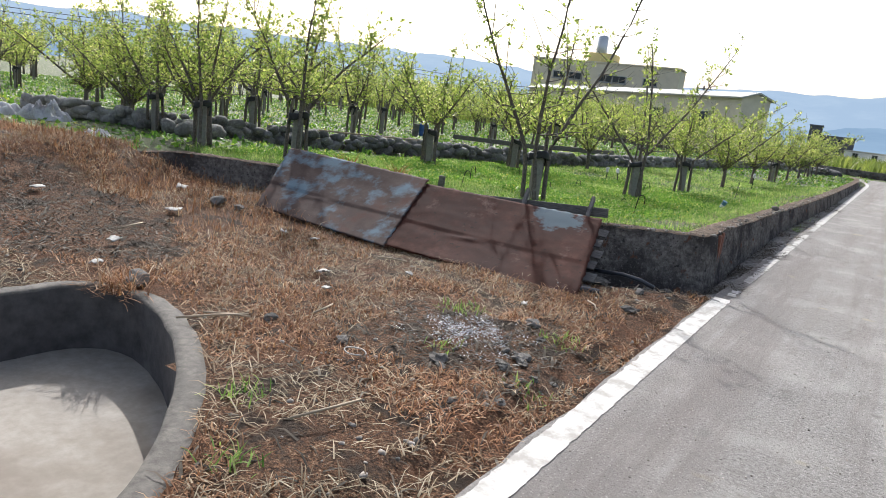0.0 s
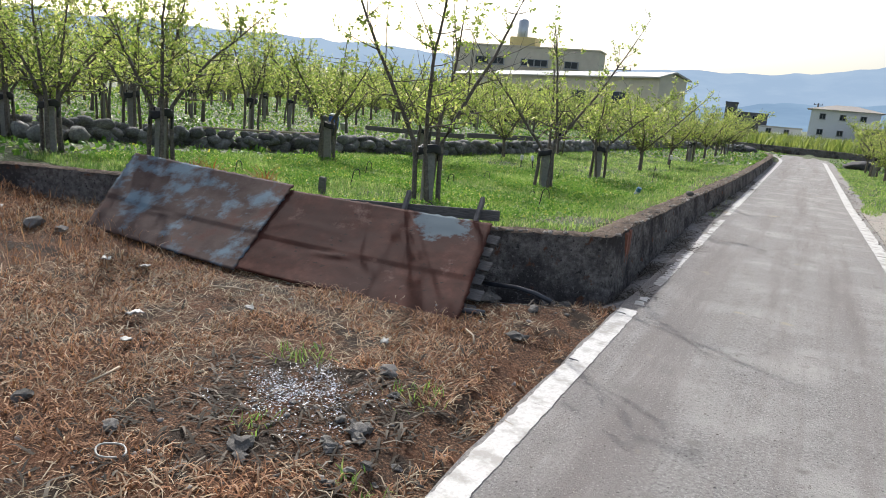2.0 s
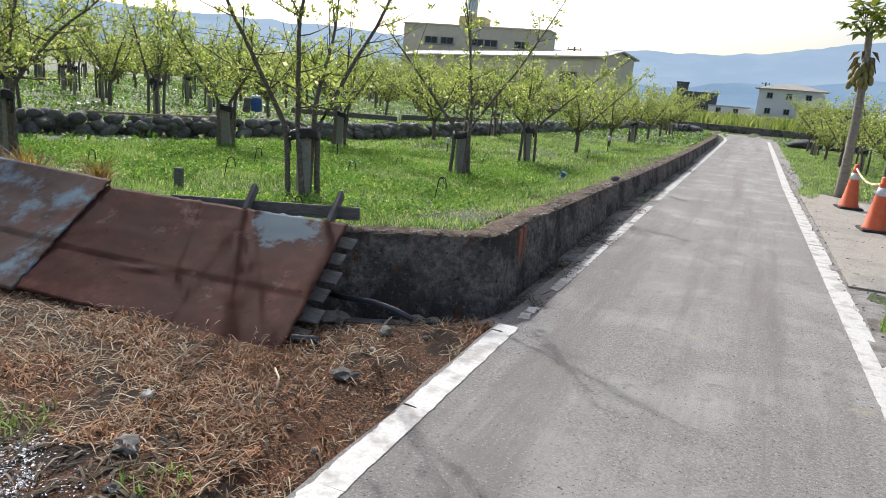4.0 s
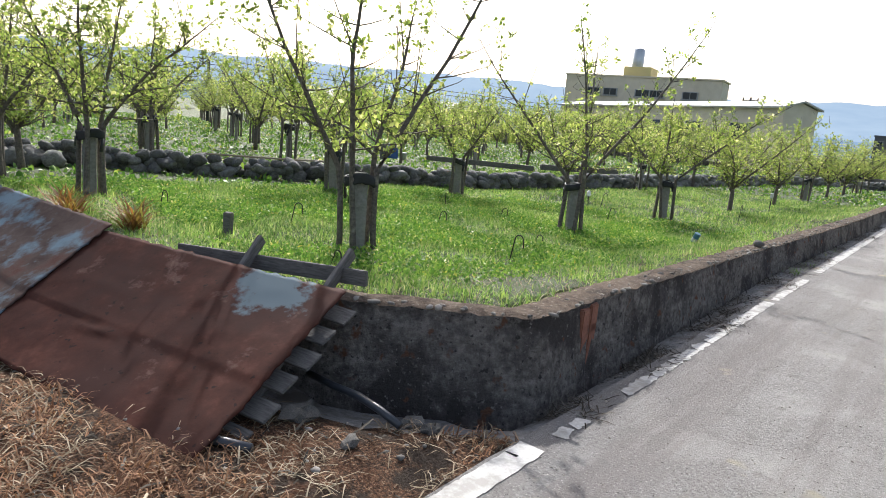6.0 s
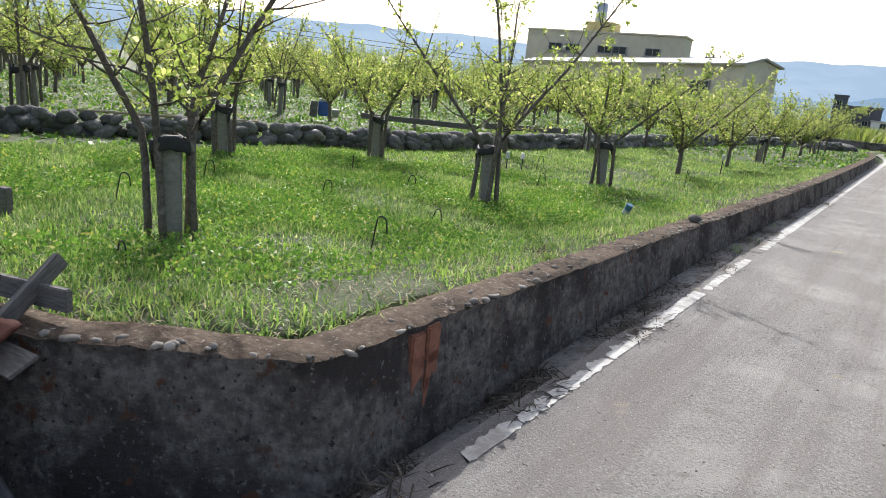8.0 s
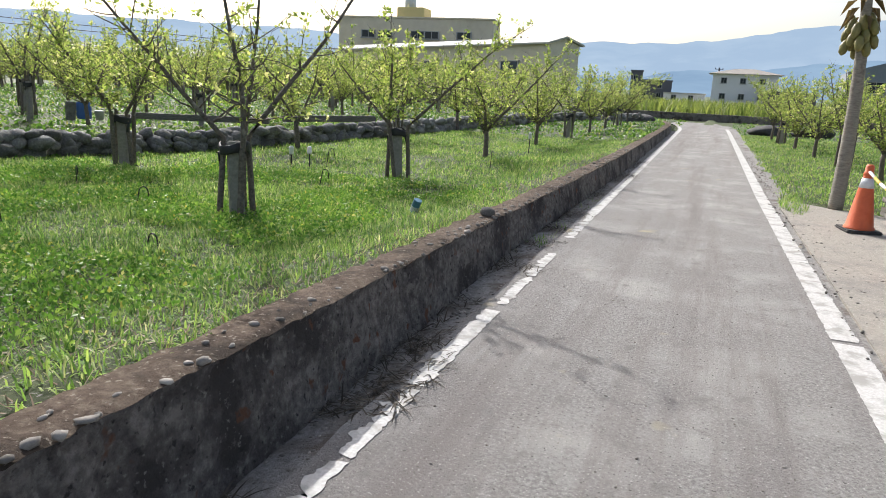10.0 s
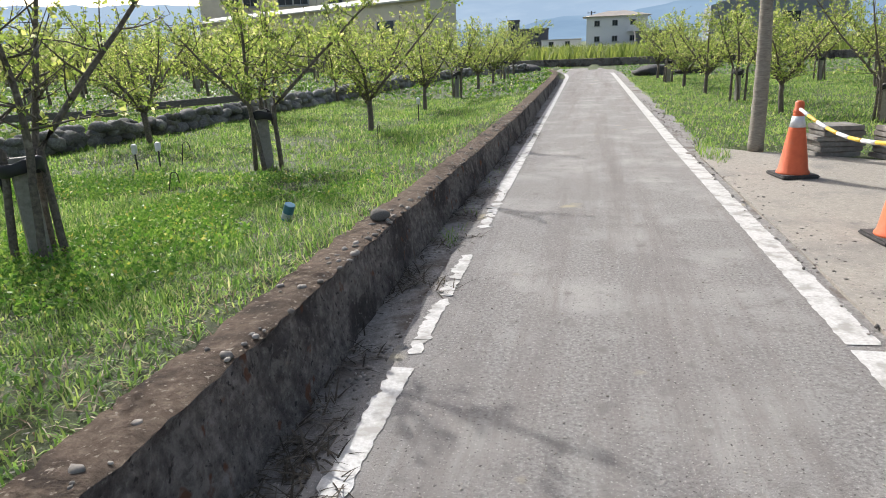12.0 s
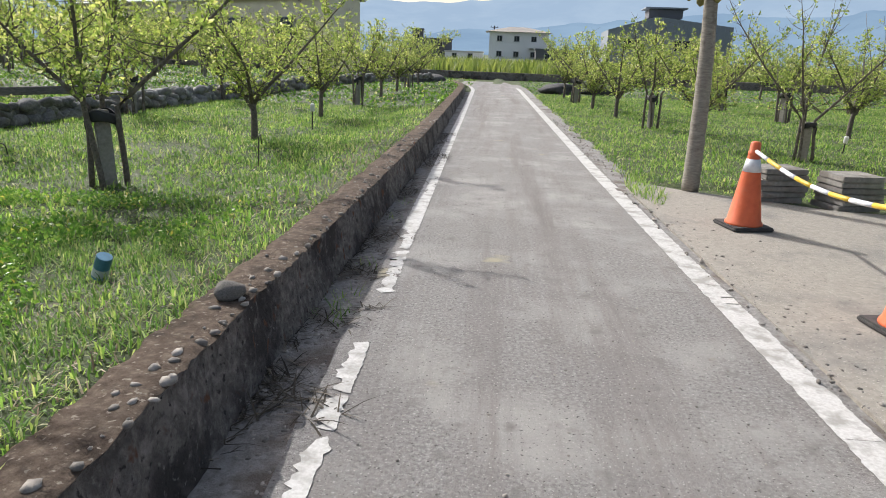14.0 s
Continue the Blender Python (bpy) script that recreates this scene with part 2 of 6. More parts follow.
def tubes(paths, sides=5):
    """Tapered tubes along paths of (point, radius) as vertex and triangle arrays."""
    V, T, base = [], [], 0
    for path in paths:
        pts = np.array([p for p, _ in path], float)
        rad = np.array([r for _, r in path], float)
        d = np.gradient(pts, axis=0)
        d /= np.linalg.norm(d, axis=1)[:, None] + 1e-9
        ref = np.where(np.abs(d[:, 2:3]) > 0.9, np.array([[1.0, 0, 0]]), np.array([[0, 0, 1.0]]))
        u = np.cross(d, ref)
        u /= np.linalg.norm(u, axis=1)[:, None] + 1e-9
        w = np.cross(d, u)
        for k in range(len(pts)):
            for i in range(sides):
                a = 2 * math.pi * i / sides
                V.append(pts[k] + rad[k] * (math.cos(a) * u[k] + math.sin(a) * w[k]))
        for k in range(len(pts) - 1):
            for i in range(sides):
                a, b = base + k * sides + i, base + k * sides + (i + 1) % sides
                T += [(a, b, b + sides), (a, b + sides, a + sides)]
        for i in range(1, sides - 1):
            T += [(base, base + i + 1, base + i)]
            e = base + (len(pts) - 1) * sides
            T += [(e, e + i, e + i + 1)]
        base += len(pts) * sides
    return np.array(V), np.array(T)


def blades(pos, length, width, lean, bend=0.4):
    """Grass blades or stalks: pos (n,3); length, width, lean (n,), lean in radians from upright."""
    n = len(pos)
    a = rng.uniform(0, 2 * math.pi, n)
    out = np.stack([np.cos(a), np.sin(a), np.zeros(n)], 1)
    side = np.stack([-np.sin(a), np.cos(a), np.zeros(n)], 1) * width[:, None] * 0.5
    l1, l2 = lean, np.minimum(lean + bend, 1.75)
    up = np.array([0, 0, 1.0])
    mid = pos + (out * np.sin(l1)[:, None] + up * np.cos(l1)[:, None]) * (length * 0.55)[:, None]
    tip = mid + (out * np.sin(l2)[:, None] + up * np.cos(l2)[:, None]) * (length * 0.45)[:, None]
    V = np.stack([pos - side, pos + side, mid - side * 0.75, mid + side * 0.75, tip], 1).reshape(-1, 3)
    T = (np.arange(n)[:, None, None] * 5 + np.array([[0, 1, 3], [0, 3, 2], [2, 3, 4]])[None]).reshape(-1, 3)
    return V, T


def leaves(pos, size, fold=0.5):
    """Small pointed leaves, folded along the middle, at random turns."""
    n = len(pos)
    d = rng.normal(size=(n, 3))
    d[:, 2] += 0.35
    d /= np.linalg.norm(d, axis=1)[:, None]
    s = np.cross(d, rng.normal(size=(n, 3)))
    s /= np.linalg.norm(s, axis=1)[:, None]
    w = np.cross(d, s)
    L, W = size[:, None], (size * 0.3)[:, None]
    V = np.stack([pos, pos + d * L * 0.5 + s * W + w * W * fold, pos + d * L, pos + d * L * 0.5 - s * W + w * W * fold], 1).reshape(-1, 3)
    T = (np.arange(n)[:, None, None] * 4 + np.array([[0, 1, 2], [0, 2, 3]])[None]).reshape(-1, 3)
    return V, T


def rock_mesh(name, seed, material, detail=2, flat=0.75, rugged=0.35):
    bm = bmesh.new()
    bmesh.ops.create_icosphere(bm, subdivisions=detail, radius=0.5)
    o = Vector((seed * 3.1, seed * 1.7, seed * 0.9))
    for v in bm.verts:
        v.co *= 1 + 0.45 * noise.noise(v.co * 1.6 + o) + rugged * 0.45 * noise.noise(v.co * 4 + o)
        v.co.z *= flat
    me = bpy.data.meshes.new(name)
    bm.to_mesh(me)
    bm.free()
    me.materials.append(material)
    me.polygons.foreach_set("use_smooth", np.ones(len(me.polygons), bool))
    return me


# ---- plan ----
def line_left(y):        # road-side edge of the left white line
    return -0.83 - (0.023 if y < 6.5 else 0.0125) * (y - 6.5) - max(0.0, y - 36) ** 2 * 0.012


def line_right(y):       # road-side edge of the right white line
    return 0.852 - (0.029 if y < 18 else 0.018) * (y - 18) - max(0.0, y - 38) ** 2 * 0.008


WALL = [(-11.0, 4.1), (-8.6, 4.75), (-6.8, 5.33), (-5.9, 5.7), (-4.0, 5.92), (-2.9, 6.1), (-2.1, 6.4), (-1.62, 6.74), (-1.3, 6.97), (-1.225, 7.1), (-1.245, 7.35), (-1.255, 7.8)]
WALL += [(-1.29, 9.5), (-1.33, 11.0), (-1.37, 12.5), (-1.36, 14.0), (-1.34, 16.0), (-1.33, 18.0), (-1.33, 20.0), (-1.36, 23.0), (-1.4, 26.0), (-1.44, 29.0), (-1.48, 32.0), (-1.55, 35.0), (-1.75, 38.0), (-2.2, 40.5)]


def wall_x(y):
    return float(np.interp(y, [p[1] for p in WALL[9:]], [p[0] for p in WALL[9:]]))


def smooth_step(a, b, v):
    t = min(1.0, max(0.0, (v - a) / (b - a)))
    return t * t * (3 - 2 * t)


def wall_top(x, y):
    if y < 7.8:
        return 0.46 - 0.12 * smooth_step(-6.8, -8.2, x)
    return 0.46 - 0.025 * (min(y, 13) - 7.8) - 0.004 * max(0, y - 13)


def wall_field(X, Y):
    """Signed distance to the retaining wall's face at many places: positive on the field side."""
    best, sign = np.full(X.shape, 1e9), np.ones(X.shape)
    for (ax, ay), (bx, by) in zip(WALL, WALL[1:]):
        dx, dy = bx - ax, by - ay
        t = np.clip(((X - ax) * dx + (Y - ay) * dy) / (dx * dx + dy * dy), 0, 1)
        d = np.hypot(ax + t * dx - X, ay + t * dy - Y)
        nearer = d < best
        best = np.where(nearer, d, best)
        sign = np.where(nearer, np.where(dx * (Y - ay) - dy * (X - ax) > 0, 1, -1), sign)
    return best * sign


STEP, WX0, WY0 = 0.05, -16.0, 2.0
WGRID = wall_field(*np.meshgrid(WX0 + STEP * np.arange(340), WY0 + STEP * np.arange(800))).tolist()


def wall_dist(x, y):
    i, j = (x - WX0) / STEP, (y - WY0) / STEP
    if 0 <= i < 338 and 0 <= j < 798:
        p, q = int(i), int(j)
        u, v = i - p, j - q
        return (WGRID[q][p] * (1 - u) + WGRID[q][p + 1] * u) * (1 - v) + (WGRID[q + 1][p] * (1 - u) + WGRID[q + 1][p + 1] * u) * v
    if x < -0.5 and y > 9:
        return 5.0
    return 5.0 if y - 4.1 > 0.27 * (x + 11.0) and x < -11 else -5.0


BASIN = [(-3.92, -2.4), (-3.92, 2.3), (-3.78, 2.5), (-3.4, 2.5), (-2.85, 2.3), (-2.4, 2.03), (-2.0, 1.69), (-1.7, 1.36), (-1.48, 0.95), (-1.38, 0.4), (-1.36, -2.4)]


def in_basin(x, y, grow=0.0):
    inside, n = False, len(BASIN)
    cx, cy = -2.7, 0.3
    for i in range(n):
        (ax, ay), (bx, by) = BASIN[i], BASIN[(i + 1) % n]
        k = 1 + grow
        ax, ay, bx, by = cx + (ax - cx) * k, cy + (ay - cy) * k, cx + (bx - cx) * k, cy + (by - cy) * k
        if (ay > y) != (by > y) and x < (bx - ax) * (y - ay) / (by - ay) + ax:
            inside = not inside
    return inside


def foot_dip(x, y):
    """How far the ground sinks towards the wall's foot, most at its corner."""
    return 0.17 * smooth_step(-2.9, -1.7, x) * (1 - 0.55 * smooth_step(7.2, 9.5, y) - 0.35 * smooth_step(9.5, 13, y))


def gutter_z(x, y):
    """The dirt strip's surface between the wall and the white line."""
    a, b = wall_x(y) - 0.03, line_left(y) - 0.1
    return -0.008 - foot_dip(a, y) * (1 - min(1.0, max(0.0, (x - a) / (b - a)))) ** 1.2


def height(x, y):
    """The ground's height."""
    n = noise.noise(Vector((x * 0.8, y * 0.8, 0.3))) * 0.035 + noise.noise(Vector((x * 3.1, y * 3.1, 1.3))) * 0.012
    if y > 3.5 and x < line_left(y) - 0.25 and y < 41:
        d = wall_dist(x, y)
        if d > 0.19:
            top = wall_top(x, y) - 0.05
            low = 0.29 - 0.15 * smooth_step(7.5, 12.0, y) - 0.06 * smooth_step(12, 17, y)
            z = top + (low - top) * smooth_step(0.25, 1.5, d)
            return z + n * 0.8
        if d > -0.08 and (x > -7.5 or d > 0):
            return -0.1 - foot_dip(x, y)
    if line_left(y) - 0.4 < x < line_right(y) + 0.34 and y < 50:
        return gutter_z(x, y) - 0.07 if x < line_left(y) - 0.05 and y > 6.8 else -0.03
    if x < line_left(y) and y < 8:
        z = (0.12 * smooth_step(-4.0, -6.0, x) + 0.34 * smooth_step(-6.2, -8.0, x)) * smooth_step(0.0, 4.0, y) + 0.02
        if y > 5.0:
            z -= foot_dip(x, y) * smooth_step(-0.75, -0.1, wall_dist(x, y))
        return z + n * smooth_step(0, 0.5, line_left(y) - x - 0.4)
    if x > line_right(y) and 10.0 < y < 17.8 and x < 6:
        return -0.04
    if x > 0:
        return 0.0 + n * 0.6 * smooth_step(0.3, 1.0, x - line_right(y)) - 0.01
    return 0.1 + n


# ---- ground ----
def grid_lines(fine_from, fine_to, step, far):
    a = list(np.arange(fine_from, fine_to + 1e-6, step))
    lo, hi, s = fine_from, fine_to, step
    while hi < far:
        s *= 1.35
        hi += s
        lo -= s
        a = [lo] + a + [hi]
    return a


def build_ground():
    xs, ys = grid_lines(-11.0, 5.0, 0.16, 2600), grid_lines(-1.0, 20.0, 0.16, 2600)
    nx, ny = len(xs), len(ys)
    me = bpy.data.meshes.new("ground")
    V = [(x, y, height(x, y)) for y in ys for x in xs]
    F, slot = [], []
    for j in range(ny - 1):
        for i in range(nx - 1):
            cx, cy = (xs[i] + xs[i + 1]) / 2, (ys[j] + ys[j + 1]) / 2
            if in_basin(cx, cy, 0.03):
                continue
            a = j * nx + i
            F.append((a, a + 1, a + nx + 1, a + nx))
            lot = cx < 0.0 and cy < 8 and cx > -16 and cy > -12 and (cy < 3.5 or wall_dist(cx, cy) < 0.05)
            foot = lot and cx > -2.4 and cy > 5.5 and wall_dist(cx, cy) > -0.5
            slot.append(2 if foot else 1 if lot else 0)
    me.from_pydata(V, [], F)
    me.materials.append(M_SOIL)
    me.materials.append(M_LOT)
    me.materials.append(M_GUTTER)
    me.polygons.foreach_set("material_index", slot)
    me.polygons.foreach_set("use_smooth", np.ones(len(F), bool))
    return tagged(new("ground", me), "bare soil of the meadow and dry waste lot", "ground", kind="structure")


build_ground()


def strip(name, left, right, y0, y1, step, z, material, label, category, across=3, bumpy=0.0, dip=0.0):
    """A paved strip between two edges given as functions of y."""
    ys = np.arange(y0, y1 + 1e-6, step)
    V, F = [], []
    for y in ys:
        a, b = left(y), right(y)
        for k in range(across + 1):
            x = a + (b - a) * k / across
            V.append((x, y, z - dip * foot_dip(x, y) * (1 - k / across) ** 1.2 + bumpy * noise.noise(Vector((x * 2, y * 2, 5)))))
    w = across + 1
    for j in range(len(ys) - 1):
        for k in range(across):
            a = j * w + k
            F.append((a, a + 1, a + w + 1, a + w))
    me = bpy.data.meshes.new(name)
    me.from_pydata(V, [], F)
    me.materials.append(material)
    return tagged(new(name, me), label, category, kind="structure")


def wobble(y, seed, amount):
    return noise.noise(Vector((seed, y * 2.3, 0))) * amount + noise.noise(Vector((seed, y * 9, 3))) * amount * 0.4


strip("road", lambda y: line_left(y) - 0.16 + wobble(y, 1, 0.03), lambda y: line_right(y) + 0.19 + wobble(y, 2, 0.03), -18, 46, 0.25, 0.0, M_ROAD, "worn grey concrete farm road", "road", 4)
strip("gutter", lambda y: wall_x(y) - 0.03, lambda y: line_left(y) - 0.1 + wobble(y, 4, 0.05), 6.74, 36, 0.12, -0.008, M_GUTTER, "dirt-covered concrete strip along the retaining wall", "gutter", 6, 0.012, 1.0)
strip("road_shoulder", lambda y: line_right(y) + 0.12, lambda y: line_right(y) + 0.5 + wobble(y, 7, 0.12), -18, 44, 0.2, -0.006, M_GUTTER, "bare earth shoulder along the road", "road shoulder", 4, 0.02)


def build_apron():
    out = [(line_right(9.5) + 0.2, 9.5), (line_right(13) + 0.24, 13.0), (line_right(17.2) + 0.24, 17.3), (1.3, 17.75), (1.75, 17.32), (2.4, 17.0), (3.0, 16.62), (3.7, 16.5), (9.0, 16.5), (9.0, 9.5)]
    bm = bmesh.new()
    f = bm.faces.new([bm.verts.new((x, y, 0.012)) for x, y in out])
    r = bmesh.ops.extrude_face_region(bm, geom=[f])
    for v in [g for g in r["geom"] if isinstance(g, bmesh.types.BMVert)]:
        v.co.z = -0.1
    return tagged(part("apron", bm, M_APRON), "pale concrete apron in front of the shutters", "pavement", kind="structure")


build_apron()


# ---- white road lines, in worn patches ----
def paint_line(name, edge, side, width, spans, label):
    root = thing(name, Matrix.Identity(4), label, "road marking", kind="structure")
    for y0, y1, wear in spans:
        y = y0
        while y < y1:
            long = rnd.uniform(0.35, 0.8) if wear < 0.5 else rnd.uniform(0.1, 0.6)
            e = min(y + long, y1)
            n = max(4, int((e - y) / 0.022))
            V, T = [], []
            for k in range(n + 1):
                yy = y + (e - y) * k / n
                x = edge(yy)
                j = 0.012 + 0.05 * wear
                u = k / n
                rag = noise.noise(Vector((yy * 11, side * 3.0, 1))) + 0.6 * noise.noise(Vector((yy * 31, side * 3.0, 2)))
                rag_in = noise.noise(Vector((yy * 13, side * 3.0, 7))) + 0.6 * noise.noise(Vector((yy * 37, side * 3.0, 8)))
                end = 1.0 if wear < 0.5 else min(1, 0.55 + 2.2 * math.sqrt(min(u, 1 - u)))
                inner = x + side * j * 0.5 * (0.5 + rag_in)
                outer = x + side * max(0.02, width * (1 - 0.55 * wear) * end + (0.4 * j + 0.05 * wear) * rag)
                V += [(inner, yy + 0.02 * rag, 0.004), (outer, yy + 0.03 * rag_in, 0.004)]
            for k in range(n):
                a = 2 * k
                T += [(a, a + 1, a + 3), (a, a + 3, a + 2)]
            part("paint_patch", np_mesh("paint_patch", V, T, [M_PAINT]), None, root)
            y = e + (rnd.choice((0.0, 0.0, 0.0, 0.004)) if wear < 0.5 else rnd.choice((0.0, 0.01, 0.03, 0.05, 0.16)))


paint_line("road_line_left", line_left, -1, 0.15, [(-8, 6.5, 0.12), (6.7, 7.0, 0.8), (7.5, 9.7, 0.75), (9.75, 11.0, 0.45), (11.15, 12.75, 0.75), (13.5, 15.0, 0.7), (15.0, 40, 0.15)], "worn white edge line beside the retaining wall")
paint_line("road_line_right", line_right, 1, 0.185, [(-8, 11.45, 0.15), (11.52, 18, 0.2), (18, 40, 0.25)], "cracked white edge line beside the apron")


# ---- retaining wall ----
def build_wall():
    """Rough concrete wall with a mossy top, along its plan line."""
    root = thing("retaining_wall", Matrix.Identity(4), "low dark weathered concrete retaining wall with mossy top", "wall", kind="structure")
    pts = []
    for (ax, ay), (bx, by) in zip(WALL, WALL[1:]):
        n = max(1, int(math.hypot(bx - ax, by - ay) / 0.045)) if ay < 15 else max(1, int(math.hypot(bx - ax, by - ay) / 0.25))
        for k in range(n):
            pts.append((ax + (bx - ax) * k / n, ay + (by - ay) * k / n))
    pts.append(WALL[-1])
    # smooth the corners
    P = np.array(pts)
    for _ in range(2):
        P[1:-1] = 0.25 * P[:-2] + 0.5 * P[1:-1] + 0.25 * P[2:]
    D = np.gradient(P, axis=0)
    D /= np.linalg.norm(D, axis=1)[:, None]
    inw = np.stack([-D[:, 1], D[:, 0]], 1)
    prof = [(-0.075, -0.75), (-0.06, -0.35), (-0.045, -0.1), (-0.03, 0.15), (-0.018, 0.4), (-0.008, 0.62), (0.0, 0.8), (0.006, 0.9), (0.0, 0.97)]
    cap = [(0.0, 0.97), (0.03, 1.0), (0.1, 1.0), (0.17, 0.985), (0.22, 0.975), (0.25, 0.1)]
    for name, shape, mat, amp in (("wall_face", prof, M_WALL, 0.02), ("coping", cap, M_WALLTOP, 0.012)):
        V, F = [], []
        for i, (p, w) in enumerate(zip(P, inw)):
            t = wall_top(*p)
            for k, (o, h) in enumerate(shape):
                q = Vector((p[0] + w[0] * o, p[1] + w[1] * o, h * t))
                dn = noise.noise(q * 5) * amp + noise.noise(q * 19) * amp * 0.9
                if name == "wall_face" and k == len(shape) - 1 or name == "coping" and k == 0:
                    q += Vector((w[0], w[1], 0)) * (-0.004 + noise.noise(Vector((q.x * 9, q.y * 9, 0))) * 0.008 + noise.noise(Vector((q.x * 27, q.y * 27, 5))) * 0.016)
                    q.z += noise.noise(Vector((q.x * 7, q.y * 7, 2))) * 0.007 + noise.noise(Vector((q.x * 23, q.y * 23, 6))) * 0.012
                else:
                    q += Vector((w[0], w[1], 0)) * dn
                    q.z += dn * 0.7 if h > 0.9 else 0
                V.append(q)
        m = len(shape)
        for i in range(len(P) - 1):
            for k in range(m - 1):
                a = i * m + k
                F.append((a, a + m, a + m + 1, a + 1))
        me = bpy.data.meshes.new(name)
        me.from_pydata(V, [], F)
        me.materials.append(mat)
        me.polygons.foreach_set("use_smooth", np.ones(len(F), bool))
        part(name, me, None, root)
    return root


build_wall()


# ---- basin ----
def build_basin():
    root = thing("basin", Matrix.Identity(4), "sunken concrete basin with curved rim and bare floor", "basin")
    Q = []
    for a, b in zip(BASIN, BASIN[1:] + BASIN[:1]):
        n = max(1, int(math.hypot(b[0] - a[0], b[1] - a[1]) / 0.1))
        Q += [(a[0] + (b[0] - a[0]) * k / n, a[1] + (b[1] - a[1]) * k / n) for k in range(n)]
    Q = np.array(Q)
    for _ in range(3):
        Q = 0.25 * np.roll(Q, 1, 0) + 0.5 * Q + 0.25 * np.roll(Q, -1, 0)
    D = np.roll(Q, -1, 0) - np.roll(Q, 1, 0)
    D /= np.linalg.norm(D, axis=1)[:, None]
    out = np.stack([-D[:, 1], D[:, 0]], 1)
    if np.mean(np.sum(out * (Q - Q.mean(0)), 1)) < 0:
        out = -out
    n = len(Q)

    def ring(shape, name, mat):
        V, F = [], []
        for p, o in zip(Q, out):
            for d, z in shape:
                k = noise.noise(Vector((p[0] * 6 + d, p[1] * 6, z * 4))) * 0.008
                V.append((p[0] + o[0] * (d + k), p[1] + o[1] * (d + k), z + k))
        m = len(shape)
        for i in range(n):
            for k in range(m - 1):
                a, b = i * m + k, ((i + 1) % n) * m + k
                F.append((a, b, b + 1, a + 1))
        me = bpy.data.meshes.new(name)
        me.from_pydata(V, [], F)
        me.materials.append(mat)
        me.polygons.foreach_set("use_smooth", np.ones(len(F), bool))
        part(name, me, None, root)

    ring([(0.0, -0.42), (0.0, -0.15), (0.0, 0.012)], "basin_wall", M_POOLWALL_SHADED)
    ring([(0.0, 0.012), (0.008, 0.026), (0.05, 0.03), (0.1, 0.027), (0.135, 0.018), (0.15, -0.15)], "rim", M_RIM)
    bm = bmesh.new()
    bm.faces.new([bm.verts.new((p[0] + o[0] * 0.05, p[1] + o[1] * 0.05, -0.39)) for p, o in zip(Q, out)])
    part("basin_floor", bm, M_POOL, root)


build_basin()

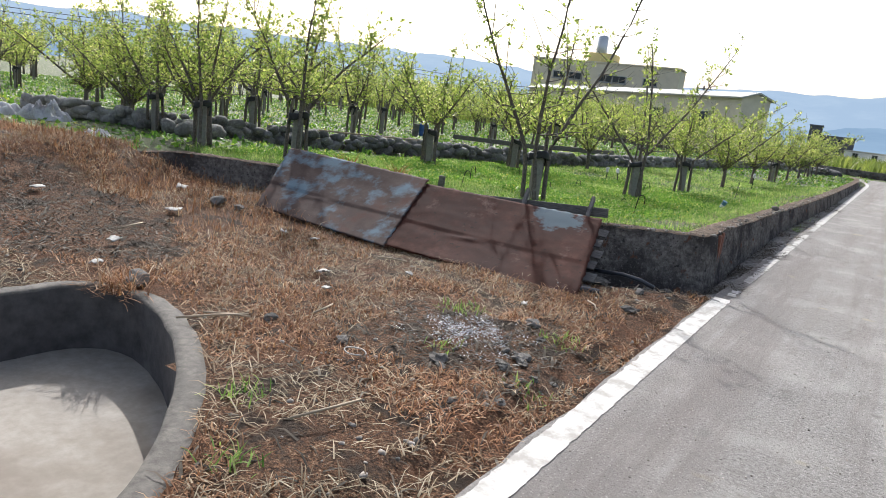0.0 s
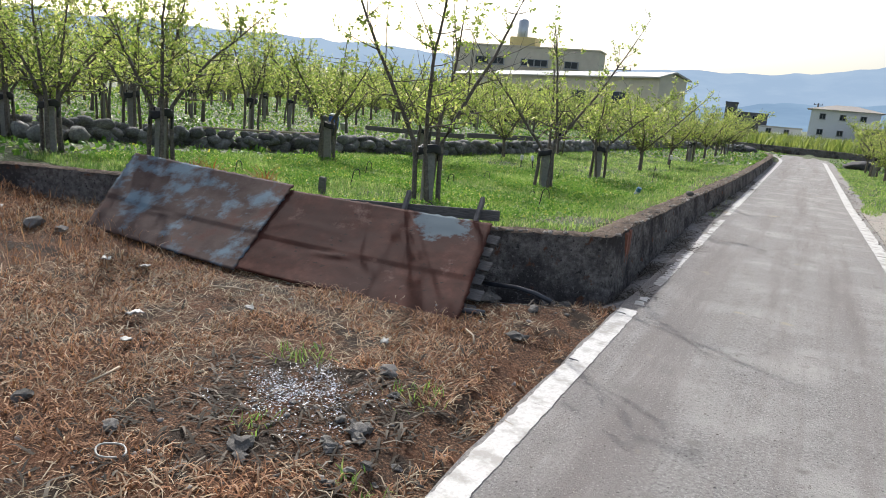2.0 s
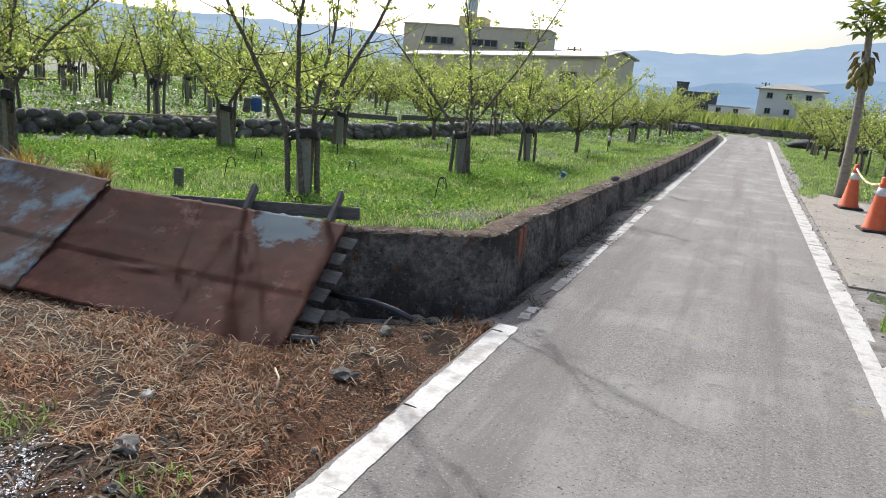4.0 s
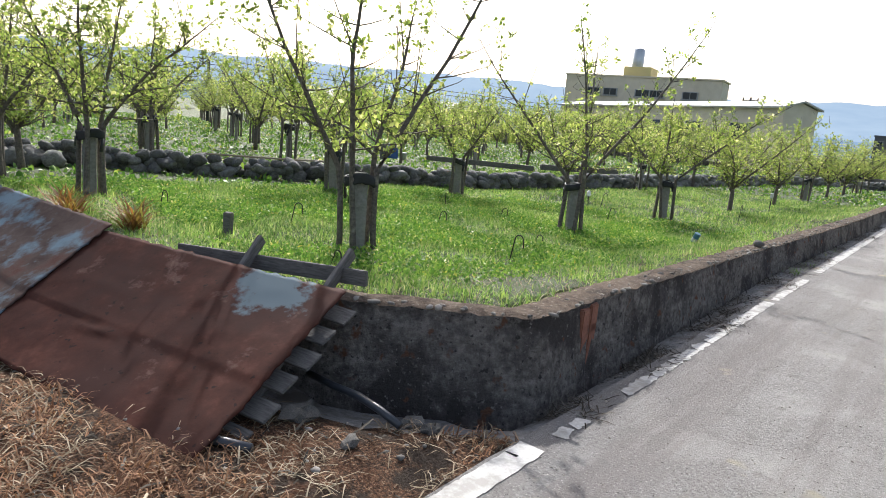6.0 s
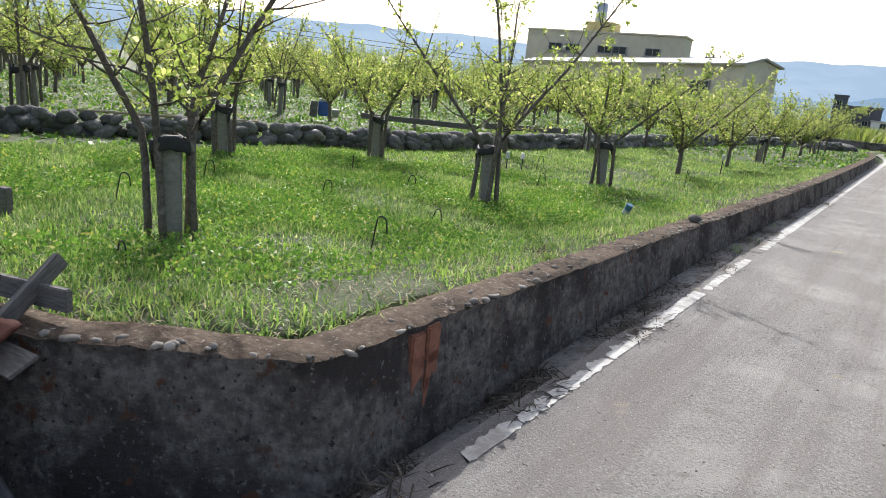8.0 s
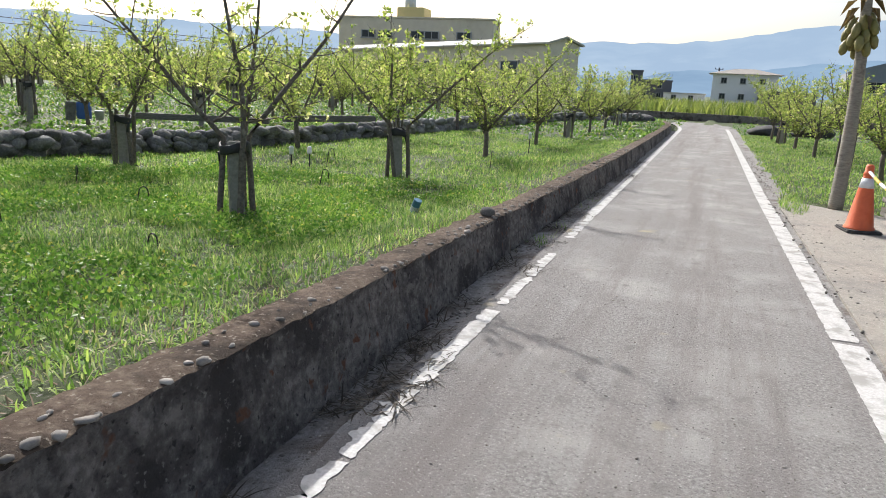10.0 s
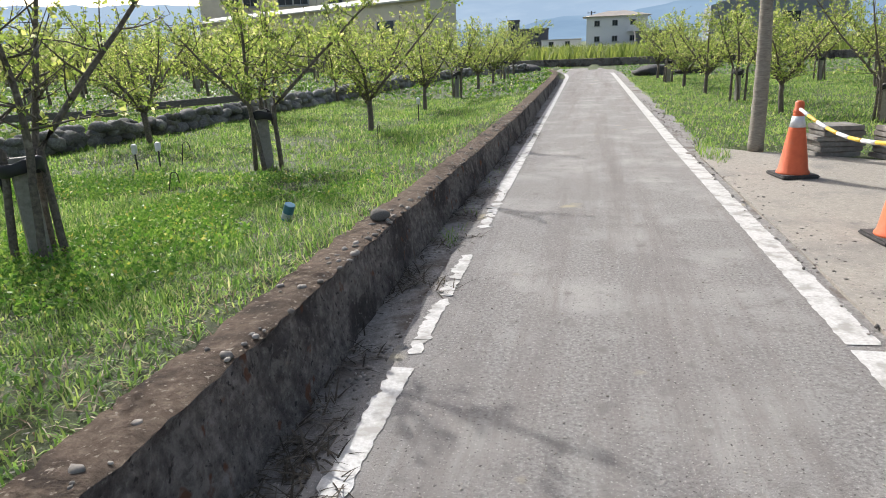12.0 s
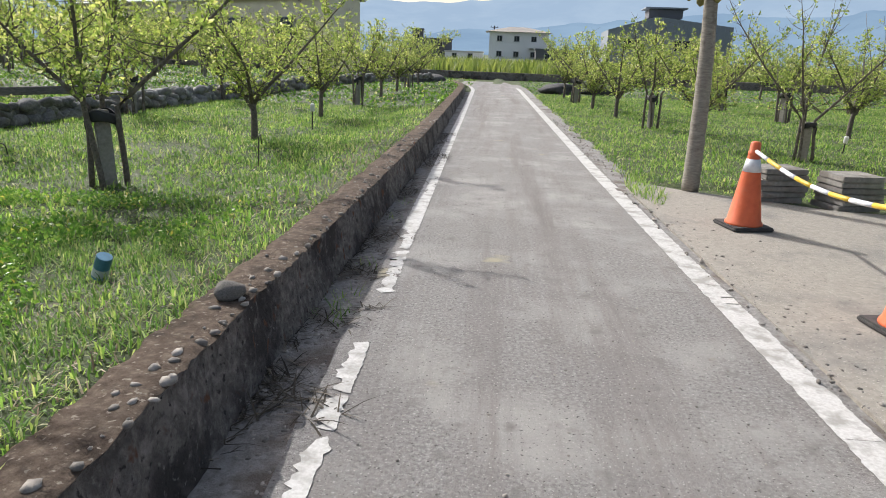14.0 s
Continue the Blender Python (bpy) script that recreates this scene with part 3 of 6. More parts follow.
# ---- pear trees ----
def grow(seed, stems, tall, dense, spread, trunk):
    """Limb paths and leaf places of one pear tree. trunk: height at which one trunk forks, or 0 for stems from the ground."""
    r = random.Random(seed)
    all_stems, leaf = [], []

    def wander(start, d, length, rad, segs, curl, lift, taper=0.8):
        pts, p, d = [(start.copy(), rad)], start.copy(), d.normalized()
        for k in range(segs):
            d = (d + Vector((r.gauss(0, curl), r.gauss(0, curl), r.gauss(0, curl * 0.6) + lift))).normalized()
            p = p + d * (length / segs)
            pts.append((p.copy(), rad * (1 - taper * (k + 1) / segs)))
        return pts

    low = trunk or 0.72
    thin = 1.1 if tall > 2.6 else 0.72                  # how much the leaves thin out towards the tips
    fork = Vector((r.uniform(-0.04, 0.04), r.uniform(-0.04, 0.04), low))
    if trunk:
        bole = wander(Vector((0, 0, -0.06)), Vector((fork.x, fork.y, low)), low + 0.06, 0.052, 4, 0.05, 0.0, 0.2)
        all_stems.append([bole])
        fork = bole[-1][0]
    first_turn = -0.35
    for s in range(stems):
        a = 2 * math.pi * (s + r.uniform(-0.2, 0.2)) / stems + first_turn
        lean = (r.uniform(0.75, 1.05) if s % 2 == 0 else r.uniform(0.12, 0.6)) * spread
        if trunk:
            main, rad, start = [], 0.028, fork - Vector((0, 0, 0.08 * (s % 2)))
        else:
            base = Vector((math.cos(a) * 0.15, math.sin(a) * 0.15, -0.05))
            main = wander(base, Vector((-math.cos(a) * 0.03, -math.sin(a) * 0.03, 1)), low + 0.05, 0.029, 4, 0.04, 0.0, 0.12)
            start, rad = main[-1][0], 0.026
        h = (tall * r.uniform(0.82, 1.12) - low) * math.sqrt(1 + lean ** 2)
        segs = 14
        upper = wander(start, Vector((math.cos(a) * lean, math.sin(a) * lean, 1.0)), h, rad, segs, 0.05, 0.006, 0.86)
        main = main + upper[1 if main else 0:]
        first = len(main) - segs
        paths = [main]
        for k in range(first, len(main)):
            share = (k - first) / segs                  # 0 at the fork, 1 at the tip
            for _ in range(r.choice((1, 2, 2)) if share < 0.75 else 1):
                b = r.uniform(0, 2 * math.pi)
                reach = r.uniform(0.2, 0.75) * (1.15 - 0.85 * share)
                side = wander(main[k][0], Vector((math.cos(b), math.sin(b), r.uniform(-0.1, 0.55))), reach, main[k][1] * 0.33 + 0.0025, 4, 0.16, 0.1)
                paths.append(side)
                for p, _ in side[1:]:
                    if r.random() < dense * (1.2 - thin * share):
                        leaf.append(p)
                    if r.random() < 0.6:
                        c = r.uniform(0, 2 * math.pi)
                        tw = wander(p, Vector((math.cos(c), math.sin(c), r.uniform(0.2, 1.2))), r.uniform(0.05, 0.2), 0.0032, 2, 0.2, 0.1, 0.4)
                        paths.append(tw)
                        if r.random() < dense * (1.3 - thin * share):
                            leaf.append(tw[-1][0])
            if r.random() < dense * (0.9 - 0.5 * share):
                leaf.append(main[k][0])
        for _ in range(3 if trunk else 4):
            k = r.randrange(first, len(main) - 3)
            shoot = wander(main[k][0], Vector((r.gauss(0, 0.18), r.gauss(0, 0.18), 1)), r.uniform(0.35, 0.9) * tall / 2.3, 0.0075, 6, 0.05, 0.03, 0.7)
            paths.append(shoot)
            for p, _ in shoot[1:]:
                if r.random() < dense:
                    leaf.append(p)
        all_stems.append(paths)
    return all_stems, leaf


def pear_tree(seed, stems, tall, dense, spread, label, trunk=0.0):
    root = thing("pear_tree", Matrix.Identity(4), label, "fruit tree", "trees of the pear orchard")
    paths, leaf = grow(seed, stems, tall, dense, spread, trunk)
    for i, p in enumerate(paths):
        trunk_part = trunk and not i
        V, T = tubes(p[:1], 8 if trunk_part else 6)
        if p[1:]:
            V2, T2 = tubes(p[1:], 3)
            V, T = np.concatenate([V, V2]), np.concatenate([T, T2 + len(V)])
        part("trunk" if trunk_part else "stem", np_mesh("stem", V, T, [M_BARK], True), None, root)
    if leaf:
        # young leaves stand in small rosettes on the spurs
        pts = np.array([tuple(q) for q in leaf])
        k = 7
        pts = np.repeat(pts, k, 0) + rng.normal(0, 0.016, (len(pts) * k, 3))
        V, T = leaves(pts, rng.uniform(0.03, 0.066, len(pts)))
        part("foliage", np_mesh("foliage", V, T, [M_LEAF]), None, root, "sparse yellow-green young spring leaves")
    if not trunk:
        bm = box((0.125, 0.08, 0.98), (0.0, 0.0, 0.2), 0.008)
        part("support_post", bm, M_POST, root, "square grey concrete support post")
        # a strip of black rubber knotted round the stems and post, with hanging ends
        bm = bmesh.new()
        n = 24
        rings = []
        for h, g in ((-0.045, 0.0), (-0.03, 0.008), (0.0, 0.002), (0.028, 0.01), (0.042, 0.0)):
            ring = []
            for i in range(n):
                t = 2 * math.pi * i / n
                fold = noise.noise(Vector((math.cos(t) * 2 + seed, math.sin(t) * 2, h * 20)))
                ring.append(bm.verts.new(((0.128 + g + 0.014 * fold) * math.cos(t), (0.105 + g + 0.014 * fold) * math.sin(t), 0.63 + h * (1 + 0.5 * fold) + 0.02 * math.sin(2 * t + seed))))
            rings.append(ring)
        for a, b in zip(rings, rings[1:]):
            for i in range(n):
                bm.faces.new((a[i], a[(i + 1) % n], b[(i + 1) % n], b[i]))
        for a in (rings[0], rings[-1]):
            c = [bm.verts.new((v.co.x * 0.92, v.co.y * 0.92, v.co.z)) for v in a]
            for i in range(n):
                bm.faces.new((a[i], a[(i + 1) % n], c[(i + 1) % n], c[i]))
        for t, ln in ((0.4, 0.1), (2.6, 0.14)):
            box((0.035, 0.01, ln), (0.14 * math.cos(t), 0.118 * math.sin(t), 0.6 - ln / 2), 0.0, bm, Matrix.Rotation(t + 1.57, 4, "Z") @ Matrix.Rotation(0.25, 4, "Y"))
        part("strap", bm, M_STRAP, root, "black rubber strap tying the stems", True)
    return root


TREES = [
    pear_tree(11, 4, 2.75, 0.45, 0.52, "sparse pear tree with stems strapped to a grey post"),
    pear_tree(29, 4, 2.75, 0.4, 0.92, "spreading pear tree with few leaves strapped to a grey post"),
    pear_tree(37, 4, 2.0, 0.74, 1.0, "leafy pear tree with yellow-green spring leaves at a post"),
    pear_tree(41, 5, 2.0, 0.74, 1.25, "bushy pear tree in young leaf growing in mown grass", 0.5),
    pear_tree(53, 5, 2.1, 0.74, 1.0, "upright pear tree in young leaf with a short trunk", 0.55),
    pear_tree(67, 6, 1.9, 0.74, 1.45, "low forked pear tree in young leaf on the meadow", 0.42),
    pear_tree(79, 4, 2.35, 0.68, 0.7, "slender pear tree with upright shoots tied to a post"),
]
used = [False] * len(TREES)


def plant(kind, x, y, turn, size=1.0, z=None):
    m = pose(x, y, height(x, y) if z is None else z, rnd.uniform(-2, 2), rnd.uniform(-2, 2), turn)
    if used[kind]:
        t = copy_thing(TREES[kind], m)
    else:
        used[kind], t = True, TREES[kind]
        t.matrix_basis = m
    t.scale = (size, size, size)
    return t


# the row beside the road
plant(0, -3.62, 7.95, 53)
plant(1, -3.7, 11.95, 53)
plant(2, -3.85, 15.6, 40)
plant(3, -3.8, 19.3, 10)
for i, y in enumerate((22.9, 26.4, 29.6, 32.6, 35.5, 38.3)):
    plant((4, 2, 3, 5, 2, 3)[i], -3.75 + 0.03 * i, y, rnd.uniform(0, 360), rnd.uniform(0.92, 1.05))
# the row before the stone wall
for i, (x, y) in enumerate([(-7.3, 7.35), (-7.75, 11.4), (-7.3, 14.1), (-7.1, 18.0), (-7.0, 22.0), (-6.9, 26.0), (-6.8, 30.0), (-6.7, 34.0)]):
    plant((6, 2, 2, 3, 2, 4, 3, 5)[i], x, y, rnd.uniform(0, 360), rnd.uniform(0.95, 1.1))
# orchard beyond the stone wall
for i in range(10):
    for j in range(15):
        x, y = -12.0 - 3.1 * i + rnd.uniform(-0.4, 0.4), 4.2 + 3.3 * j + rnd.uniform(-0.4, 0.4) + 1.3 * (i % 2)
        if wall_dist(x, y) < 0.4 and y < 12 or x > np.interp(y, [8, 18, 40], [-11.0, -9.0, -8.0]):
            continue
        plant(rnd.choice((2, 3, 4, 5, 6, 6)), x, y, rnd.uniform(0, 360), rnd.uniform(0.9, 1.2), 0.28)
for x, y in [(-8.9, 6.9), (-9.9, 7.6), (-11.2, 7.6), (-12.8, 8.0)]:
    plant(rnd.choice((4, 6, 6)), x, y, rnd.uniform(0, 360), 1.0)
# orchard beyond the road
for i, (x, y) in enumerate([(4.3, 20.4), (3.15, 21.8), (2.9, 24.6), (2.6, 27.1), (2.35, 29.6), (2.15, 32.2), (2.0, 34.6)]):
    plant((1, 4, 2, 3, 5, 2, 4)[i], x, y, rnd.uniform(0, 360), (0.85, 0.95, 1, 1, 1, 1, 1)[i])
for i in range(6):
    for j in range(6):
        plant(rnd.choice((2, 3, 4, 5)), 6.6 + 3.8 * i + rnd.uniform(-0.4, 0.4), 20.5 + 3.7 * j + rnd.uniform(-0.5, 0.5), rnd.uniform(0, 360), rnd.uniform(0.95, 1.15))


# ---- dry stone wall behind the first rows ----
ROCKLINE = [(-13.6, 6.6), (-12.0, 7.4), (-10.6, 8.1), (-10.0, 10.4), (-9.0, 13.0), (-8.3, 15.4), (-7.8, 18.0), (-7.5, 21.0), (-7.2, 25.0), (-6.9, 30.0), (-6.4, 36.0), (-5.4, 39.0), (-3.2, 40.6)]
ROCKS = [rock_mesh("stone", s, M_ROCK, 2, 0.75) for s in range(1, 9)]
stone_wall = thing("stone_wall", Matrix.Identity(4), "dry stone wall of rounded dark field stones", "wall", kind="structure")


def along(line, step):
    out = []
    for (ax, ay), (bx, by) in zip(line, line[1:]):
        n = max(1, round(math.hypot(bx - ax, by - ay) / step))
        out += [(ax + (bx - ax) * k / n, ay + (by - ay) * k / n) for k in range(n)]
    return out


far_stones = []
for x, y in along(ROCKLINE, 0.165):
    for course in range(3):
        if course == 2 and rnd.random() < 0.08:
            continue
        s = rnd.uniform(0.2, 0.36) * (1 - 0.1 * course)
        m = pose(x + rnd.uniform(-0.12, 0.12), y + rnd.uniform(-0.1, 0.1), height(x + 0.6, y) + 0.07 + 0.105 * course + rnd.uniform(-0.015, 0.015), rnd.uniform(-25, 25), rnd.uniform(-25, 25), rnd.uniform(0, 360)) @ Matrix.Diagonal((s * rnd.uniform(0.95, 1.6), s, s, 1))
        if 7.6 < y < 22:
            part("stone", rnd.choice(ROCKS), None, stone_wall, at=m)
        else:
            far_stones.append((rnd.choice(ROCKS), m))
V, T, base = [], [], 0
for me, m in far_stones:
    co = np.array([v.co[:] for v in me.vertices]) @ np.array(m.to_3x3()).T + np.array(m.translation)
    V.append(co)
    T.append(np.array([p.vertices[:] for p in me.polygons]) + base)
    base += len(co)
part("far_stones", np_mesh("far_stones", np.concatenate(V), np.concatenate(T), [M_ROCK], True), None, stone_wall)["kind"] = "stuff"
for x, y, s in [(-10.4, 7.7, 0.42), (-10.1, 8.1, 0.36), (-10.9, 7.7, 0.38), (-10.35, 7.9, 0.4)]:
    part("stone", rnd.choice(ROCKS), None, stone_wall, at=pose(x, y, height(x, y) + 0.12, 10, 20, rnd.uniform(0, 360)) @ Matrix.Diagonal((s, s, s, 1)))


# ---- grass ----
def scatter(n, x0, x1, y0, y1, keep):
    x, y = rng.uniform(x0, x1, n), rng.uniform(y0, y1, n)
    spots = [(a, b, height(a, b)) for a, b in zip(x.tolist(), y.tolist()) if keep(a, b)]
    return np.array(spots).reshape(-1, 3)


def left_field(x, y):
    return wall_dist(x, y) > 0.2


def bare(x, y):
    """How thick the meadow stands, from 0 to 1."""
    n = noise.noise(Vector((x * 0.55, y * 0.55, 9))) + 0.5 * noise.noise(Vector((x * 1.9, y * 1.9, 4))) + 0.8 * noise.noise(Vector((x * 5.5, y * 5.5, 4)))
    edge = smooth_step(0.25, 1.5, wall_dist(x, y)) if x < 0 else 1
    worn = 0.12 + 0.88 * smooth_step(0.5, 1.15, math.hypot((x + 1.85) / 0.55, (y - 8.0) / 0.5)) if x < 0 else 1
    return min(1, max(0.1, 0.72 + 0.75 * n)) * (0.45 + 0.55 * edge) * worn


def grass(name, pos, lo, hi, w, lean_to, mat, label):
    n = len(pos)
    tuft = np.array([0.75 + 0.55 * noise.noise(Vector((x * 1.7, y * 1.7, 40))) + 0.6 * noise.noise(Vector((x * 5, y * 5, 41))) for x, y, z in pos.tolist()])
    V, T = blades(pos, rng.uniform(lo, hi, n) * np.clip(tuft, 0.3, 1.7), np.full(n, w) * rng.uniform(0.6, 1.3, n), rng.uniform(0.05, lean_to, n), 0.6)
    return tagged(new(name, np_mesh(name, V, T, [mat])), label, "grass", kind="stuff")


near = scatter(260000, -8.5, -1.3, 6.3, 14.0, lambda x, y: left_field(x, y) and rnd.random() < bare(x, y))
grass("meadow_grass", near, 0.03, 0.115, 0.0085, 1.25, M_GRASS, "short bright green meadow grass in the orchard")
mid = scatter(130000, -11.5, -1.4, 14.0, 26.0, lambda x, y: left_field(x, y) and rnd.random() < bare(x, y))
grass("meadow_grass", mid, 0.04, 0.11, 0.015, 1.2, M_GRASS, "short bright green meadow grass along the wall")
far = scatter(95000, -45, -1.5, 5.0, 58.0, lambda x, y: (wall_dist(x, y) > 0.2 or y > 40) and (y > 26 or x < -8.4))
grass("meadow_grass", far, 0.06, 0.15, 0.07, 1.3, M_CLOVER, "green grass between the far orchard rows")
right = scatter(110000, 1.0, 14, 17.2, 36, lambda x, y: x > line_right(y) + 0.42 + 0.15 * noise.noise(Vector((y, 0, 0))) and (y > 17.8 or (y - 17.0) * 1.6 > 3.0 - x and x > 1.75) and y > 17.3)
grass("meadow_grass", right, 0.04, 0.11, 0.016, 1.2, M_GRASS, "short green grass under the trees beyond the road")
farr = scatter(30000, 0.8, 40, 17.2, 62, lambda x, y: x > line_right(min(y, 44)) + 0.4 and (x > 13 or y > 36))
grass("meadow_grass", farr, 0.06, 0.15, 0.08, 1.3, M_CLOVER, "green grass of the far field beyond the road")
clover = scatter(150000, -8.3, -1.6, 6.8, 15.0, lambda x, y: wall_dist(x, y) > 0.5 + 1.2 * rnd.random() and noise.noise(Vector((x * 0.8, y * 0.8, 21))) > -0.05)
clover[:, 2] += rng.uniform(0.02, 0.09, len(clover))
V, T = leaves(clover, rng.uniform(0.016, 0.042, len(clover)))
tagged(new("clover", np_mesh("clover", V, T, [M_CLOVER])), "low clover with small white flowers among the grass", "clover", kind="stuff")


# ---- dry weeds of the waste lot ----
def lot(x, y):
    if x > -2.3 and wall_dist(x, y) > -0.45 + 0.2 * noise.noise(Vector((x * 4, y * 4, 0))):
        return False
    return x < line_left(y) - 0.2 + 0.08 * noise.noise(Vector((y * 3, 2, 0))) and wall_dist(x, y) < -0.03 and not in_basin(x, y, 0.09)


def patch(x, y, seed, scale):
    return noise.noise(Vector((x * scale, y * scale, seed))) + 0.4 * noise.noise(Vector((x * scale * 3, y * scale * 3, seed)))


def litter(name, n, keep, lo, hi, w, lean, mat, label):
    pos = scatter(n, -13, -0.9, -1.0, 7.0, lambda x, y: lot(x, y) and keep(x, y))
    m = len(pos)
    V, T = blades(pos, rng.uniform(lo, hi, m), np.full(m, w) * rng.uniform(0.6, 1.4, m), rng.uniform(lean[0], lean[1], m), 0.7)
    return tagged(new(name, np_mesh(name, V, T, [mat])), label, "dry weeds", kind="stuff")


MULCH = lambda x, y: math.hypot((x + 5.8) / 1.5, (y - 3.1) / 0.75) < 1 + 0.4 * patch(x, y, 3, 2)
ASH = lambda x, y: math.hypot((x + 1.75) / 0.66, (y - 3.6) / 0.66) < 1 + 0.5 * patch(x, y, 6, 3)
litter("rust_weeds", 260000, lambda x, y: patch(x, y, 11, 1.1) > -0.22 + 0.3 * rnd.random() and not MULCH(x, y) and not ASH(x, y), 0.025, 0.1, 0.0065, (0.5, 1.56), M_RUSTWEED, "withered rust-brown weeds over the waste lot")
litter("dry_straw", 80000, lambda x, y: patch(x, y, 15, 1.3) > -0.1 and not ASH(x, y) and not MULCH(x, y), 0.04, 0.18, 0.0055, (1.0, 1.55), M_STRAW, "pale dry straw lying on bare soil")
litter("dry_seed_stalks", 26000, lambda x, y: x < -4.3 - 0.5 * patch(x, y, 4, 1) and y > 3.9, 0.06, 0.2, 0.006, (0.05, 0.9), M_RUSTWEED, "withered reddish stalks before the wall")
litter("dark_litter", 60000, lambda x, y: MULCH(x, y) or ASH(x, y) or rnd.random() < 0.12, 0.04, 0.16, 0.012, (1.1, 1.6), M_TWIG, "dark rotting twigs and chips in heaps")

# twigs and dead stalks along the foot of the wall
pos = scatter(18000, -1.45, -0.75, 7.0, 22, lambda x, y: wall_x(y) + 0.02 < x < line_left(y) - 0.01 and patch(x, y, 31, 1.6) + 0.9 * (line_left(y) - 0.16 - x) > rnd.random() * 0.5)
n = len(pos)
pos[:, 2] = [gutter_z(x, y) + 0.008 for x, y, z in pos]
V, T = blades(pos, rng.uniform(0.03, 0.2, n), rng.uniform(0.004, 0.011, n), rng.uniform(1.2, 1.6, n), 0.2)
tagged(new("gutter_twigs", np_mesh("gutter_twigs", V, T, [M_TWIG])), "dead twigs and stalks along the wall foot", "twigs", kind="stuff")
pos = scatter(6000, -3.0, -1.0, 6.2, 22, lambda x, y: -0.012 < wall_dist(x, y) < 0.01 + 0.18 * rnd.random() ** 3)
pos[:, 2] = [wall_top(x, y) for x, y, z in pos]
coping_pos = pos

# dead blades among the meadow grass along the coping
pos = scatter(26000, -6.5, -1.4, 6.5, 20, lambda x, y: 0.22 < wall_dist(x, y) < 0.3 + 1.6 * rnd.random() ** 2 + 0.5 * patch(x, y, 52, 1.5))
n = len(pos)
V, T = blades(pos, rng.uniform(0.03, 0.1, n), rng.uniform(0.004, 0.009, n), rng.uniform(0.6, 1.55, n), 0.5)
tagged(new("dead_grass", np_mesh("dead_grass", V, T, [M_STRAW])), "pale dead blades among the grass by the wall", "grass", kind="stuff")

# ---- rusty sheets leaning on the retaining wall ----
M_RUST = surface("rusted_sheet_steel", [(0.3, (0.034, 0.013, 0.0095)), (0.55, (0.064, 0.023, 0.016)), (0.75, (0.105, 0.043, 0.03))], 7, (0.045, 0.02, 0.016), 1.6, (0.45, 0.62), rough=0.75, spec=0.07, bump=0.3, bump_scale=70, dist=0.003, third=((0.13, 0.075, 0.06), 3.4, 0.6, 0.7), flecks=[((0.025, 0.014, 0.012), 22, 0.66, 0.7)])


def paint_remnant(m, centre, reach, colour):
    """A patch of old paint left on the sheet round one place, ragged at its edge."""
    N, L = m.node_tree.nodes, m.node_tree.links
    p = N["Principled BSDF"]
    was = p.inputs["Base Color"].links[0].from_socket
    pos = N.new("ShaderNodeNewGeometry").outputs["Position"]
    far = N.new("ShaderNodeVectorMath")
    far.operation = "DISTANCE"
    far.inputs[1].default_value = centre
    L.new(pos, far.inputs[0])
    sub = N.new("ShaderNodeMath")
    sub.operation, sub.use_clamp = "MULTIPLY_ADD", False
    L.new(far.outputs["Value"], sub.inputs[0])
    sub.inputs[1].default_value = -0.35 / reach
    L.new(noise_node(N, L, pos, 5.0, 8, 0.68), sub.inputs[2])
    L.new(blend(N, L, ramp(N, L, sub.outputs[0], [(0.22, (0, 0, 0)), (0.32, (1, 1, 1))]), was, colour), p.inputs["Base Color"])


paint_remnant(M_RUST, (-2.42, 6.2, 0.47), 0.3, (0.11, 0.145, 0.165))
M_RUSTBLUE = surface("flaking_blue_sheet", [(0.3, (0.045, 0.026, 0.021)), (0.6, (0.085, 0.06, 0.052)), (0.75, (0.14, 0.118, 0.11))], 6, (0.125, 0.18, 0.22), 2.9, (0.49, 0.6), spec=0.12, rough=0.8, bump=0.35, bump_scale=60, dist=0.005, third=((0.075, 0.032, 0.023), 1.5, 0.54, 0.64))
M_OLDWOOD = surface("grey_weathered_wood", [(0.3, (0.08, 0.075, 0.07)), (0.7, (0.22, 0.205, 0.19))], 12, rough=0.9, spec=0.2, bump=0.5, bump_scale=90, dist=0.006, local=True, stretch=(1, 9, 9))


